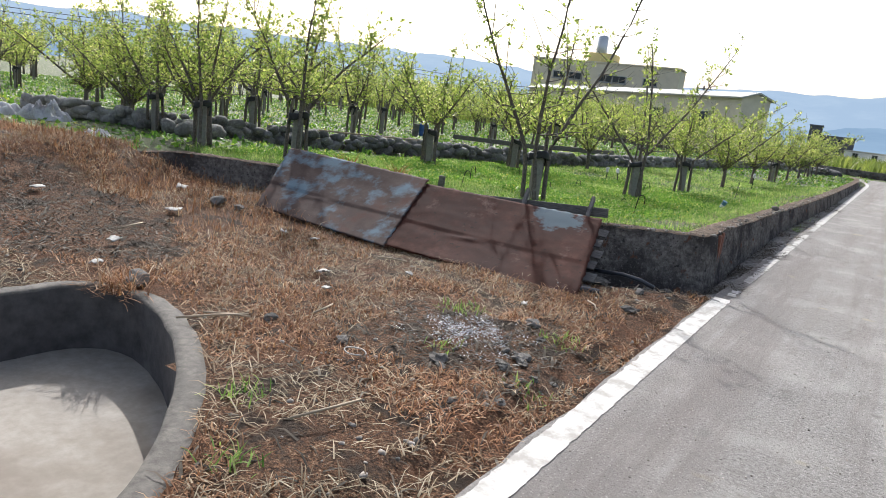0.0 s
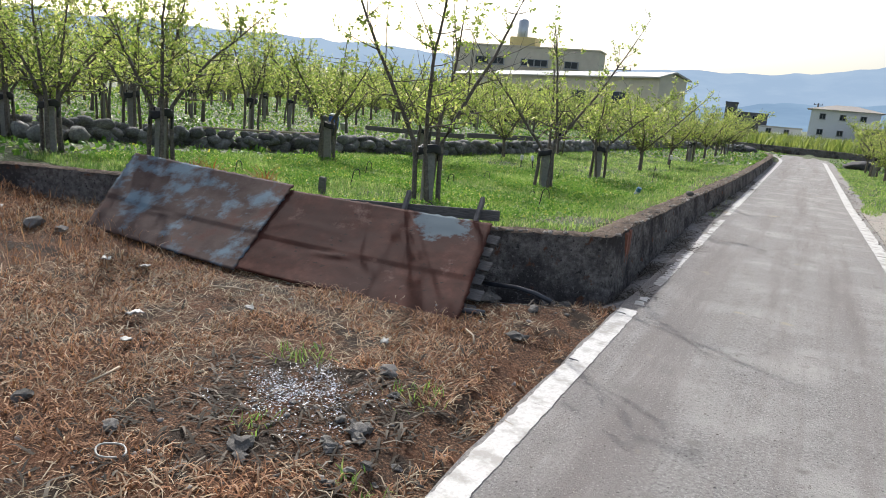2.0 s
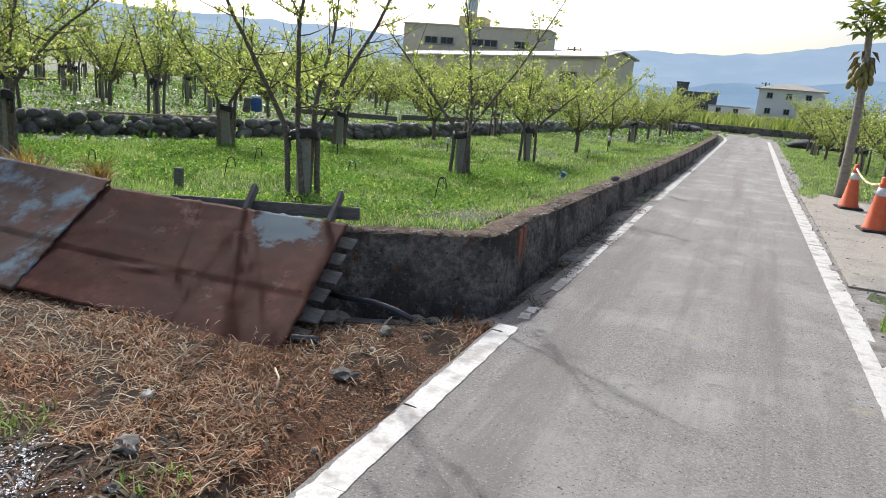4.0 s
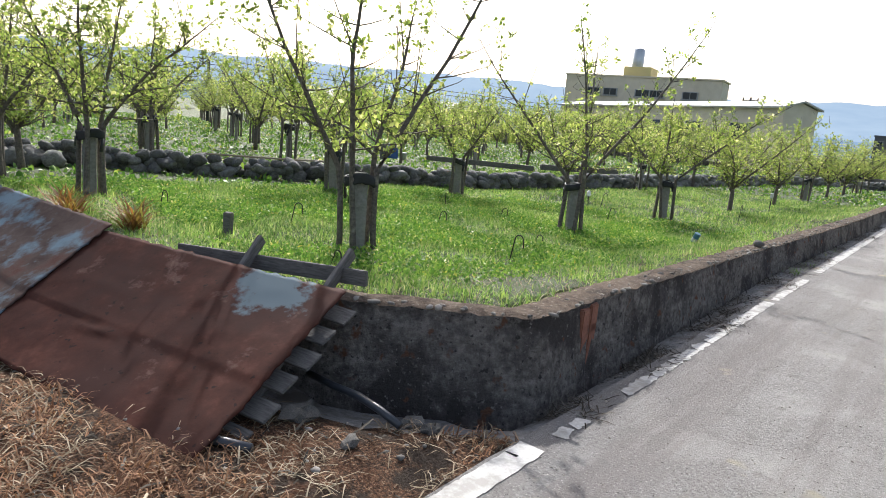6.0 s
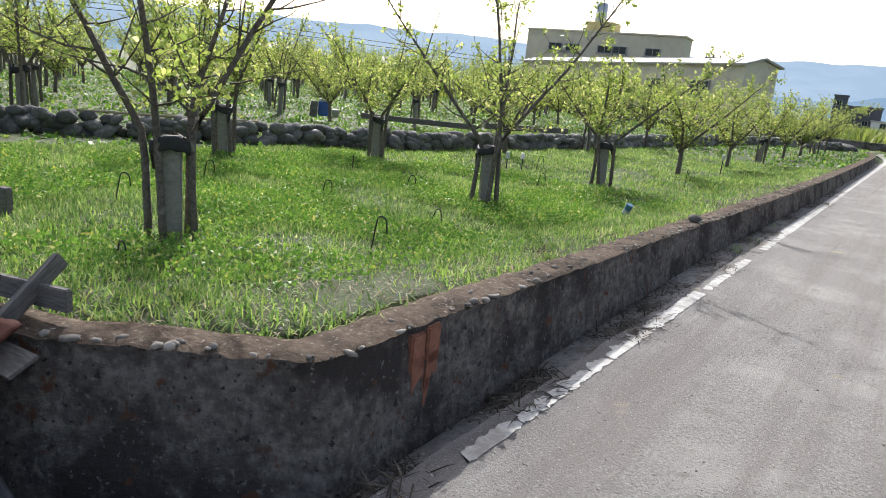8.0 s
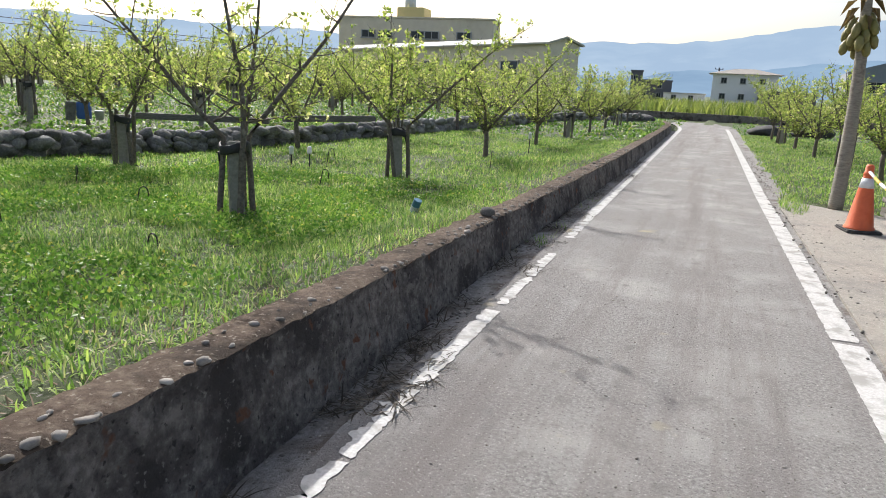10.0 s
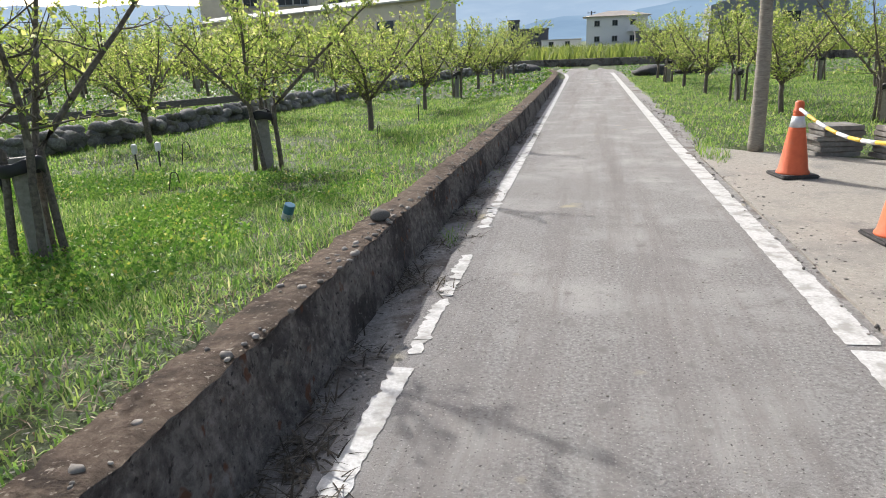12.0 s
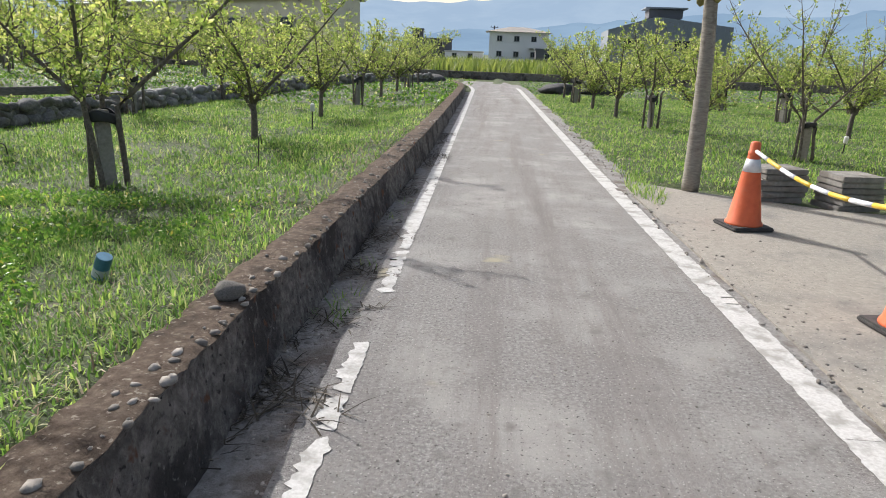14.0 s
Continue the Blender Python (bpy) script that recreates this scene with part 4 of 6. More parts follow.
def sheet(name, corners, mat, label, ribs=0, sag=0.03, seed=1):
    """A sheet of steel between four corners (bottom left, bottom right, top right, top left), with folds and a ragged edge."""
    bl, br, tr, tl = [Vector(c) for c in corners]
    n, m, th = 70, 44, 0.006
    nrm = (br - bl).cross(tl - bl).normalized()
    bm = bmesh.new()
    rows = []
    for side in (0, 1):
        g = []
        for j in range(m + 1):
            v = j / m
            row = []
            for i in range(n + 1):
                u = i / n
                p = (bl * (1 - u) + br * u) * (1 - v) + (tl * (1 - u) + tr * u) * v
                w = -sag * math.sin(math.pi * u) * math.sin(math.pi * v) + 0.005 * noise.noise(Vector((u * 4 + seed, v * 4, 0))) + 0.002 * noise.noise(Vector((u * 14, v * 14, seed))) + 0.008 * (v > 0.4)
                if ribs:
                    w += 0.012 * math.sin(2 * math.pi * v * ribs)
                crease = abs(v - (0.36 + 0.2 * (u - 0.4)))
                w += 0.014 * max(0, 1 - crease / 0.035) * max(0, 1 - abs(u - 0.4) / 0.13)
                if j in (0, m) or i in (0, n):
                    p = p + (br - bl).normalized() * 0.026 * noise.noise(Vector((u * 24, v * 24, seed))) + (tl - bl).normalized() * 0.02 * noise.noise(Vector((v * 30, u * 30, seed)))
                row.append(bm.verts.new(p + nrm * (w - side * th)))
            g.append(row)
        rows.append(g)
    for side, g in enumerate(rows):
        for j in range(m):
            for i in range(n):
                bm.faces.new((g[j][i], g[j][i + 1], g[j + 1][i + 1], g[j + 1][i]))
    a, b = rows
    for i in range(n):
        bm.faces.new((a[0][i], a[0][i + 1], b[0][i + 1], b[0][i]))
        bm.faces.new((a[m][i], a[m][i + 1], b[m][i + 1], b[m][i]))
    for j in range(m):
        bm.faces.new((a[j][0], a[j + 1][0], b[j + 1][0], b[j][0]))
        bm.faces.new((a[j][n], a[j + 1][n], b[j + 1][n], b[j][n]))
    return tagged(part(name, bm, mat, smooth=True), label, "metal sheet", "rusty sheets on the wall")


SHEET_RED = [(-3.66, 5.04, 0.06), (-1.77, 5.26, 0.0), (-2.08, 6.38, 0.5), (-3.9, 5.89, 0.57)]
SHEET_BLUE = [(-5.35, 4.98, 0.12), (-3.62, 5.02, 0.05), (-3.84, 5.95, 0.61), (-5.75, 5.8, 0.68)]
sheet("steel_sheet", SHEET_RED, M_RUST, "rust-brown steel sheet leaning on the concrete wall", 0, 0.02, 2)
sheet("steel_sheet", SHEET_BLUE, M_RUSTBLUE, "rusty steel sheet with flaking pale blue paint", 0, 0.03, 5)


def plank(name, a, b, w, t, mat, label, category, group="", up=(0, 0, 1)):
    """A board from a to b, w wide and t thick."""
    a, b = Vector(a), Vector(b)
    x = (b - a).normalized()
    z = Vector(up)
    y = z.cross(x).normalized()
    z = x.cross(y)
    m = Matrix((x, y, z)).transposed().to_4x4()
    m.translation = (a + b) / 2
    ob = part(name, box(((b - a).length, t, w), bevel=min(t, w) * 0.15), mat)
    ob.matrix_basis = m
    return tagged(ob, label, category, group)


# weathered wooden frame behind the red sheet
frame_root = thing("wooden_pallet", pose(0, 0, 0), "grey weathered wooden pallet propped behind the sheet", "pallet")


def under(ob, parent, name):
    ob.parent = parent
    ob.name = name
    for k in ("label", "category", "group"):
        if k in ob:
            del ob[k]


for a, b, w, t in [((-2.1, 5.78, 0.0), (-2.3, 6.62, 0.66), 0.07, 0.035), ((-2.75, 5.78, 0.0), (-2.95, 6.46, 0.64), 0.07, 0.035), ((-3.6, 6.28, 0.46), (-2.1, 6.55, 0.55), 0.09, 0.03)]:
    under(plank("rail", a, b, w, t, M_OLDWOOD, "x", "x"), frame_root, "rail")
for k in range(6):
    v = 0.1 + 0.16 * k
    e = Vector((-1.78, 5.42, 0.0)).lerp(Vector((-2.08, 6.42, 0.46)), v)
    s = e + Vector((-0.9, -0.13, 0.0))
    under(plank("slat", s, e + Vector((0.025 + 0.03 * (k % 2), 0.02, -0.035)), 0.12, 0.016, M_OLDWOOD, "x", "x", up=(-0.25, 0.85, 0.4)), frame_root, "slat")

M_PIPE = plain("black_plastic_pipe", (0.05, 0.055, 0.065), 0.35)


def rod(name, pts, rad, mat, label, category, group="", sides=8):
    V, T = tubes([[(Vector(p), rad) for p in pts]], sides)
    return tagged(new(name, np_mesh(name, V, T, [mat], True)), label, category, group)


rod("pipe", [(-2.2, 6.25, 0.03), (-1.95, 6.2, 0.05), (-1.72, 6.16, 0.08), (-1.55, 6.14, 0.07), (-1.42, 6.15, 0.03)], 0.02, M_PIPE, "bent black plastic pipe lying before the wall", "pipe")
rod("pipe", [(-2.0, 5.35, 0.04), (-1.85, 5.42, 0.04), (-1.68, 5.5, 0.035)], 0.022, M_PIPE, "short black pipe end under the sheet", "pipe")

# ---- stones and rubble lying about ----
M_LOOSE = surface("loose_stone", [(0.3, (0.08, 0.074, 0.066)), (0.7, (0.25, 0.235, 0.21))], 22, rough=0.95, spec=0.2, bump=0.5, bump_scale=50, vary=0.3, local=True)
LOOSE = [rock_mesh("loose_stone", s, M_LOOSE, 2, 0.62, 1.6) for s in range(20, 26)]
for me in LOOSE:                          # broken stones keep their sharp faces
    me.polygons.foreach_set("use_smooth", np.zeros(len(me.polygons), bool))


def loose(x, y, size, label, z=None, k=None, turn=None):
    size *= 0.72
    ob = tagged(new("loose_stone", LOOSE[(k if k is not None else rnd.randrange(6))]), label, "stone", "stones lying on the lot")
    z = height(x, y) if z is None else z
    ob.matrix_basis = pose(x, y, z + size * 0.2, rnd.uniform(-8, 8), rnd.uniform(-8, 8), rnd.uniform(0, 360) if turn is None else turn) @ Matrix.Diagonal((size * 1.3, size, size, 1))
    return ob


loose(-1.85, 5.9, 0.22, "pale rounded stone lying beside the black pipe")
loose(-1.5, 6.35, 0.16, "grey stone at the foot of the wall")
loose(-1.35, 6.3, 0.13, "small grey stone at the foot of the wall")
loose(-1.45, 5.85, 0.1, "small pale stone on the dry grass")
loose(-1.3, 5.2, 0.13, "dark clod of earth on the dry grass")
loose(-1.6, 4.15, 0.12, "pale broken stone beside the ash heap")
for k in range(34):
    x, y = rnd.gauss(-1.34, 0.22), rnd.gauss(3.35, 0.26)
    if x < line_left(y) - 0.3:
        loose(x, y, rnd.uniform(0.025, 0.07) + 0.05 * (k % 9 == 0), "broken grey rubble stone near the ash heap")
for x, y, s in [(-2.75, 2.9, 0.1), (-2.2, 2.95, 0.09), (-3.7, 2.62, 0.2), (-5.5, 4.6, 0.2), (-5.3, 4.72, 0.14)]:
    loose(x, y, s, "grey stone half sunk in dry weeds")
me = rock_mesh("coping_stone", 33, M_LOOSE, 3, 0.6, 0.2)
ob = tagged(new("coping_stone", me), "rounded brown stone lying on the mossy coping", "stone")
ob.matrix_basis = pose(-1.46, 12.35, wall_top(0, 12.35) + 0.035, 4, 3, 70) @ Matrix.Diagonal((0.15, 0.11, 0.13, 1))


def rubble(name, n, keep, x0, x1, y0, y1, lo, hi, z, label, pos=None):
    pos = scatter(n, x0, x1, y0, y1, keep) if pos is None else pos
    bm = bmesh.new()
    bmesh.ops.create_icosphere(bm, subdivisions=1, radius=0.5)
    bv = np.array([v.co[:] for v in bm.verts])
    bf = np.array([[v.index for v in f.verts] for f in bm.faces])
    bm.free()
    m = len(pos)
    V = bv[None] * (1 + rng.normal(0, 0.18, (m, len(bv), 1))) * rng.uniform(0.6, 1.3, (m, 1, 3)) * rng.uniform(lo, hi, (m, 1, 1)) ** 1.0
    V[:, :, 2] *= 0.6
    if callable(z):
        pos[:, 2] = [z(a, b) for a, b, c in pos]
    elif z is not None:
        pos[:, 2] = z
    V += pos[:, None]
    T = bf[None] + (np.arange(m) * len(bv))[:, None, None]
    return tagged(new(name, np_mesh(name, V, T, [M_PEBBLE])), label, "gravel", kind="stuff")


rubble("road_grit", 2300, lambda x, y: line_left(y) < x < line_right(y), -1.3, 1.3, 0.5, 24, 0.003, 0.015, 0.002, "small grit and pebbles strewn on the road")
rubble("gutter_gravel", 3600, lambda x, y: wall_x(y) + 0.04 < x < line_left(y) - 0.02, -1.4, -0.8, 7.0, 22, 0.006, 0.036, gutter_z, "gravel and dirt along the foot of the wall")
rubble("lot_gravel", 1400, lambda x, y: lot(x, y) and (patch(x, y, 8, 2) > 0.1 or x > -1.7), -8, -0.95, 1.5, 6.5, 0.008, 0.04, None, "pebbles and clods among the dry weeds")
rubble("shoulder_gravel", 5200, lambda x, y: line_right(y) + 0.14 < x < line_right(y) + 0.3 + 0.75 * rnd.random() ** 3 + 0.15 * noise.noise(Vector((y * 1.5, 5, 0))), 0.6, 2.9, 3, 26, 0.006, 0.034, 0.012, "gravel along the edge of the apron")

rubble("coping_gravel", 0, None, 0, 0, 0, 0, 0.012, 0.055, None, "pebbles and crumbs showing in the rough coping", coping_pos)

# ashes
M_ASH = surface("white_ash", [(0.3, (0.6, 0.61, 0.63)), (0.7, (0.88, 0.88, 0.9))], 30, rough=0.95, bump=0.5, vary=0.3, island=True)
pos = scatter(42000, -2.5, -1.2, 3.1, 4.4, lambda x, y: math.hypot((x + 1.8) / 0.3, (y - 3.66) / 0.3) + 0.9 * patch(x, y, 2, 5) < rnd.random() * rnd.random() * 1.5)
pos[:, 2] += 0.012
V, T = leaves(pos, rng.uniform(0.006, 0.019, len(pos)))
V[:, 2] = 0.4 * V[:, 2] + 0.6 * np.repeat(pos[:, 2], 4)
tagged(new("ash_heap", np_mesh("ash_heap", V, T, [M_ASH])), "flat heap of white ash and charred flakes", "ash", kind="stuff")
pos = scatter(9000, -2.6, -0.95, 1.2, 5.5, lambda x, y: lot(x, y) and max([0] + [1 - math.hypot(x - a, y - b) / c for a, b, c in ((-2.1, 4.05, 0.22), (-1.35, 4.0, 0.2), (-1.75, 3.3, 0.14), (-1.15, 3.2, 0.16), (-2.0, 2.1, 0.2), (-1.6, 1.7, 0.15), (-3.62, 5.0, 0.12))]) > rnd.random())
n = len(pos)
V, T = blades(pos, rng.uniform(0.03, 0.1, n), rng.uniform(0.005, 0.011, n), rng.uniform(0.2, 1.2, n))
tagged(new("green_weeds", np_mesh("green_weeds", V, T, [M_GRASS])), "small green weeds sprouting in the waste lot", "weeds", kind="stuff")

# scraps, cord and sticks on the lot
M_SCRAP = plain("dirty_white_scrap", (0.48, 0.46, 0.41), 0.7)
for x, y, sx, sy in [(-5.31, 3.98, 0.16, 0.1), (-4.65, 3.02, 0.12, 0.07), (-4.18, 2.62, 0.1, 0.06), (-2.94, 3.58, 0.11, 0.05), (-4.07, 4.58, 0.1, 0.06), (-4.37, 4.48, 0.09, 0.06), (-6.22, 4.7, 0.14, 0.1), (-2.85, 4.41, 0.07, 0.05), (-3.29, 3.9, 0.12, 0.06), (-1.84, 4.46, 0.05, 0.05), (-6.45, 3.31, 0.15, 0.1)]:
    bm = bmesh.new()
    bmesh.ops.create_grid(bm, x_segments=6, y_segments=4, size=0.5)
    for v in bm.verts:
        v.co = Vector((v.co.x * 0.75 * sx * (1 + 0.3 * noise.noise(v.co * 5 + Vector((x, y, 0)))), v.co.y * sy, 0.02 * noise.noise(Vector((v.co.x * 5 + x * 9, v.co.y * 5, y)))))
    r = bmesh.ops.extrude_face_region(bm, geom=bm.faces[:])
    for v in [g for g in r["geom"] if isinstance(g, bmesh.types.BMVert)]:
        v.co.z -= 0.006
    ob = tagged(part("plastic_scrap", bm, M_SCRAP, smooth=True), "dirty white scrap lying on dry weeds", "scrap", "scraps on the lot")
    ob.matrix_basis = pose(x, y, height(x, y) + 0.05, rnd.uniform(-12, 12), rnd.uniform(-12, 12), rnd.uniform(0, 360))
cx, cy = -1.95, 2.77
rod("cord_loop", [(cx + 0.062 * math.cos(a) + 0.006 * math.cos(3 * a), cy + 0.05 * math.sin(a), height(cx, cy) + 0.06) for a in np.linspace(0, 5.9, 18)], 0.004, M_SCRAP, "loop of pale cord lying on the weeds", "cord", "", 6)
M_STICK = plain("bleached_stick", (0.45, 0.36, 0.25), 0.8)
for x, y, ln, t in [(-2.87, 2.58, 0.4, 60), (-2.85, 2.66, 0.28, 30), (-4.9, 3.3, 0.3, 110), (-1.6, 2.2, 0.35, 75), (-3.2, 4.6, 0.3, 15), (-1.5, 4.9, 0.22, 130), (-2.6, 3.2, 0.2, 100)]:
    c, q, z = math.cos(radians(t)) * ln / 2, math.sin(radians(t)) * ln / 2, height(x, y) + 0.055
    rod("dry_stick", [(x - c, y - q, z), (x + 0.02, y, z + 0.015), (x + c, y + q, z + 0.01)], 0.006, M_STICK, "thin bleached dry stick on the weeds", "stick", "sticks on the lot", 6)

# dry plants hanging over the basin's corner
n = 420
p = np.array([-3.74, 2.52, 0.03]) + rng.normal(0, 1, (n, 3)) * np.array([0.12, 0.07, 0.02])
V, T = blades(p, rng.uniform(0.08, 0.26, n), rng.uniform(0.004, 0.009, n), rng.uniform(0.5, 1.7, n), 0.9)
tagged(new("dry_plant", np_mesh("dry_plant", V, T, [M_RUSTWEED])), "withered brown plant hanging over the basin rim", "plant")

# tufts at the foot of the wall and on the shoulder
pos = np.concatenate([scatter(700, -1.25, -1.1, 12.6, 16.5, lambda x, y: noise.noise(Vector((y * 1.7, 3, 0))) > 0.05), scatter(1600, 1.0, 1.55, 16.2, 18.6, lambda x, y: math.hypot((x - 1.3) / 0.17, (y - 17.2) / 0.75) < 1), scatter(1500, 1.3, 1.8, 7.4, 9.0, lambda x, y: math.hypot((x - 1.52) / 0.13, (y - 8.2) / 0.4) < 1)])
n = len(pos)
V, T = blades(pos, rng.uniform(0.06, 0.2, n), rng.uniform(0.006, 0.012, n), rng.uniform(0.1, 0.9, n))
tagged(new("green_weeds", np_mesh("green_weeds", V, T, [M_GRASS])), "green tufts growing along the road edges", "weeds", kind="stuff")

# brick set in the wall's corner
M_BRICK = surface("orange_brick", [(0.3, (0.2, 0.078, 0.047)), (0.7, (0.33, 0.14, 0.09))], 25, (0.13, 0.065, 0.048), 8, (0.55, 0.7), rough=0.9, bump=0.5, bump_scale=90, dist=0.006, local=True)
bricks = thing("brick_panel", pose(-1.262, 7.66, 0, 0, 0, 3), "orange bricks set on end in the wall corner", "bricks")
for k, (dy, z, h) in enumerate([(-0.05, 0.22, 0.19), (0.035, 0.22, 0.19), (-0.055, 0.33, 0.17), (0.04, 0.34, 0.18), (-0.045, 0.1, 0.16), (0.03, 0.11, 0.17)]):
    part("brick", box((0.06, 0.1, h * 1.02), (0, dy * 1.25, z), 0.008), M_BRICK, bricks)

# ---- things standing in the meadow ----
M_IRON = plain("black_iron_rod", (0.03, 0.03, 0.032), 0.55, 0.4)


def hook(x, y, h=0.28, turn=0.0):
    z = height(x, y)
    c, s = math.cos(radians(turn)), math.sin(radians(turn))
    pts = [(x - 0.04 * c, y - 0.04 * s, z - 0.03), (x, y, z + h - 0.06)]
    for k in range(1, 7):
        a = math.pi * k / 6
        d = 0.04 - 0.04 * math.cos(a)
        pts.append((x + d * c, y + d * s, z + h - 0.06 + 0.05 * math.sin(a)))
    pts.append((x + 0.085 * c, y + 0.085 * s, z + h - 0.12))
    rod("hooked_stake", pts, 0.0055, M_IRON, "thin black iron stake with a hooked top", "stake", "hooked stakes in the meadow", 6)


for x, y, h, t in [(-2.55, 8.78, 0.3, 10), (-4.9, 8.3, 0.24, 40), (-5.6, 9.6, 0.26, 70), (-4.6, 10.3, 0.22, 20), (-3.3, 7.4, 0.15, 0), (-4.7, 11.8, 0.2, 50), (-4.2, 14.2, 0.22, 10), (-6.2, 12.4, 0.22, 130), (-3.4, 10.6, 0.12, 0), (-5.2, 16.0, 0.3, 30), (-3.0, 17.2, 0.35, 90), (-6.2, 7.6, 0.22, 10), (3.3, 19.0, 0.2, 10)]:
    hook(x, y, h, t)

stump = part("short_post", box((0.075, 0.06, 0.3), (0, 0, 0.06), 0.006), M_OLDWOOD)
stump.matrix_basis = pose(-4.64, 7.35, height(-4.64, 7.35), 2, 3, 20)
tagged(stump, "short grey wooden post standing in the grass", "post")

M_CAN = plain("blue_tin", (0.08, 0.22, 0.32), 0.4, 0.3)
M_GREY = plain("pale_label", (0.5, 0.55, 0.55), 0.5)
can = thing("tin_can", pose(-2.4, 12.95, height(-2.4, 12.95) + 0.02, 8, 24, 0) @ Matrix.Diagonal((0.85, 0.85, 0.85, 1)), "blue tin can upside down on a short stake", "can")
part("body", lathe([(0.045, 0), (0.048, 0.005), (0.048, 0.155), (0.045, 0.16)], 20), M_CAN, can, smooth=False)
part("label", lathe([(0.0487, 0.02), (0.0492, 0.022), (0.0492, 0.075), (0.0487, 0.077)], 20), M_GREY, can, "faded pale label")
part("stake", lathe([(0.008, -0.12), (0.008, 0.01)], 8), M_OLDWOOD, can)
M_WHITE = plain("white_plastic", (0.75, 0.75, 0.72), 0.4)
for x, y, h, tilt in [(-3.3, 20.6, 0.32, 3), (-5.6, 15.6, 0.2, 4), (-5.35, 15.7, 0.22, -25), (2.7, 18.2, 0.1, 10), (5.4, 21.5, 0.2, 3)]:
    t = thing("sprinkler_stake", pose(x, y, height(x, y), tilt, tilt * 0.7, 0), "white plastic sprinkler cap on a thin stake", "sprinkler", "sprinklers in the meadow")
    part("stake", lathe([(0.01, -0.05), (0.01, h)], 8), M_IRON, t)
    part("cap", lathe([(0.03, h), (0.036, h + 0.02), (0.036, h + 0.1), (0.02, h + 0.12)], 12), M_WHITE, t)

M_BROM = leafy("red_tinged_blade", [(0.0, (0.2, 0.1, 0.04)), (0.5, (0.34, 0.16, 0.07)), (1.0, (0.35, 0.32, 0.1))], 0.35)
for x, y, s in [(-4.75, 6.55, 1.0), (-5.6, 6.35, 0.9), (-5.2, 6.25, 1.0)]:
    n = 90
    p = np.tile(np.array([[0, 0, 0.0]]), (n, 1)) + rng.normal(0, 0.04, (n, 3)) * np.array([1, 1, 0.2])
    V, T = blades(p, rng.uniform(0.22, 0.42, n) * s, rng.uniform(0.012, 0.022, n), rng.uniform(0.3, 1.2, n), 0.5)
    ob = tagged(new("spiky_plant", np_mesh("spiky_plant", V, T, [M_BROM])), "spiky plant with long red-brown leaves by the wall", "plant", "spiky plants on the wall")
    ob.matrix_basis = pose(x, y, height(x, y) + 0.02)

# blue drum and timber beyond the stone wall
M_DRUM = plain("blue_plastic_drum", (0.04, 0.12, 0.38), 0.4)
drum = thing("plastic_drum", pose(-13.2, 18.6, 0.25) @ Matrix.Diagonal((0.74, 0.74, 0.84, 1)), "small blue plastic drum with a white lid", "drum")
part("body", lathe([(0.19, 0.0), (0.21, 0.03), (0.215, 0.18), (0.205, 0.2), (0.215, 0.22), (0.21, 0.42), (0.19, 0.46)], 20), M_DRUM, drum, smooth=True)
part("lid", lathe([(0.195, 0.46), (0.2, 0.5), (0.15, 0.55), (0.05, 0.57)], 20), M_WHITE, drum, "white domed lid", True)
M_TUB = plain("pale_grey_plastic", (0.5, 0.51, 0.5), 0.5)
tub = thing("plastic_tub", pose(-12.98, 18.82, 0.23), "low pale grey plastic tub beside the drum", "tub")
part("body", lathe([(0.001, 0.0), (0.08, 0.0), (0.1, 0.19), (0.11, 0.2), (0.105, 0.21), (0.09, 0.2), (0.07, 0.03), (0.001, 0.02)], 18), M_TUB, tub, smooth=True)
slab = tagged(part("stone_slab", box((0.2, 0.1, 0.42), (0, 0, 0.2), 0.02), M_ROCK), "upright grey stone slab beside the drum", "stone")
slab.matrix_basis = pose(-13.4, 18.4, 0.22, 3, 4, 44)
plank("timber_beam", (-12.4, 19.2, 0.36), (-9.6, 20.6, 0.36), 0.14, 0.12, M_OLDWOOD, "grey weathered timber lying in the orchard", "beam", "timbers in the orchard")
plank("timber_beam", (-10.2, 22.0, 0.34), (-8.9, 24.6, 0.34), 0.16, 0.14, M_OLDWOOD, "grey weathered timber lying in the orchard", "beam", "timbers in the orchard")
rod("bamboo_pole", [(px, py, height(px + 0.6, py) + 0.37) for px, py in ((-10.0, 10.4), (-9.5, 11.7), (-9.0, 13.0))], 0.02, M_STICK, "pale bamboo pole lying on the stone wall", "pole", "", 6)

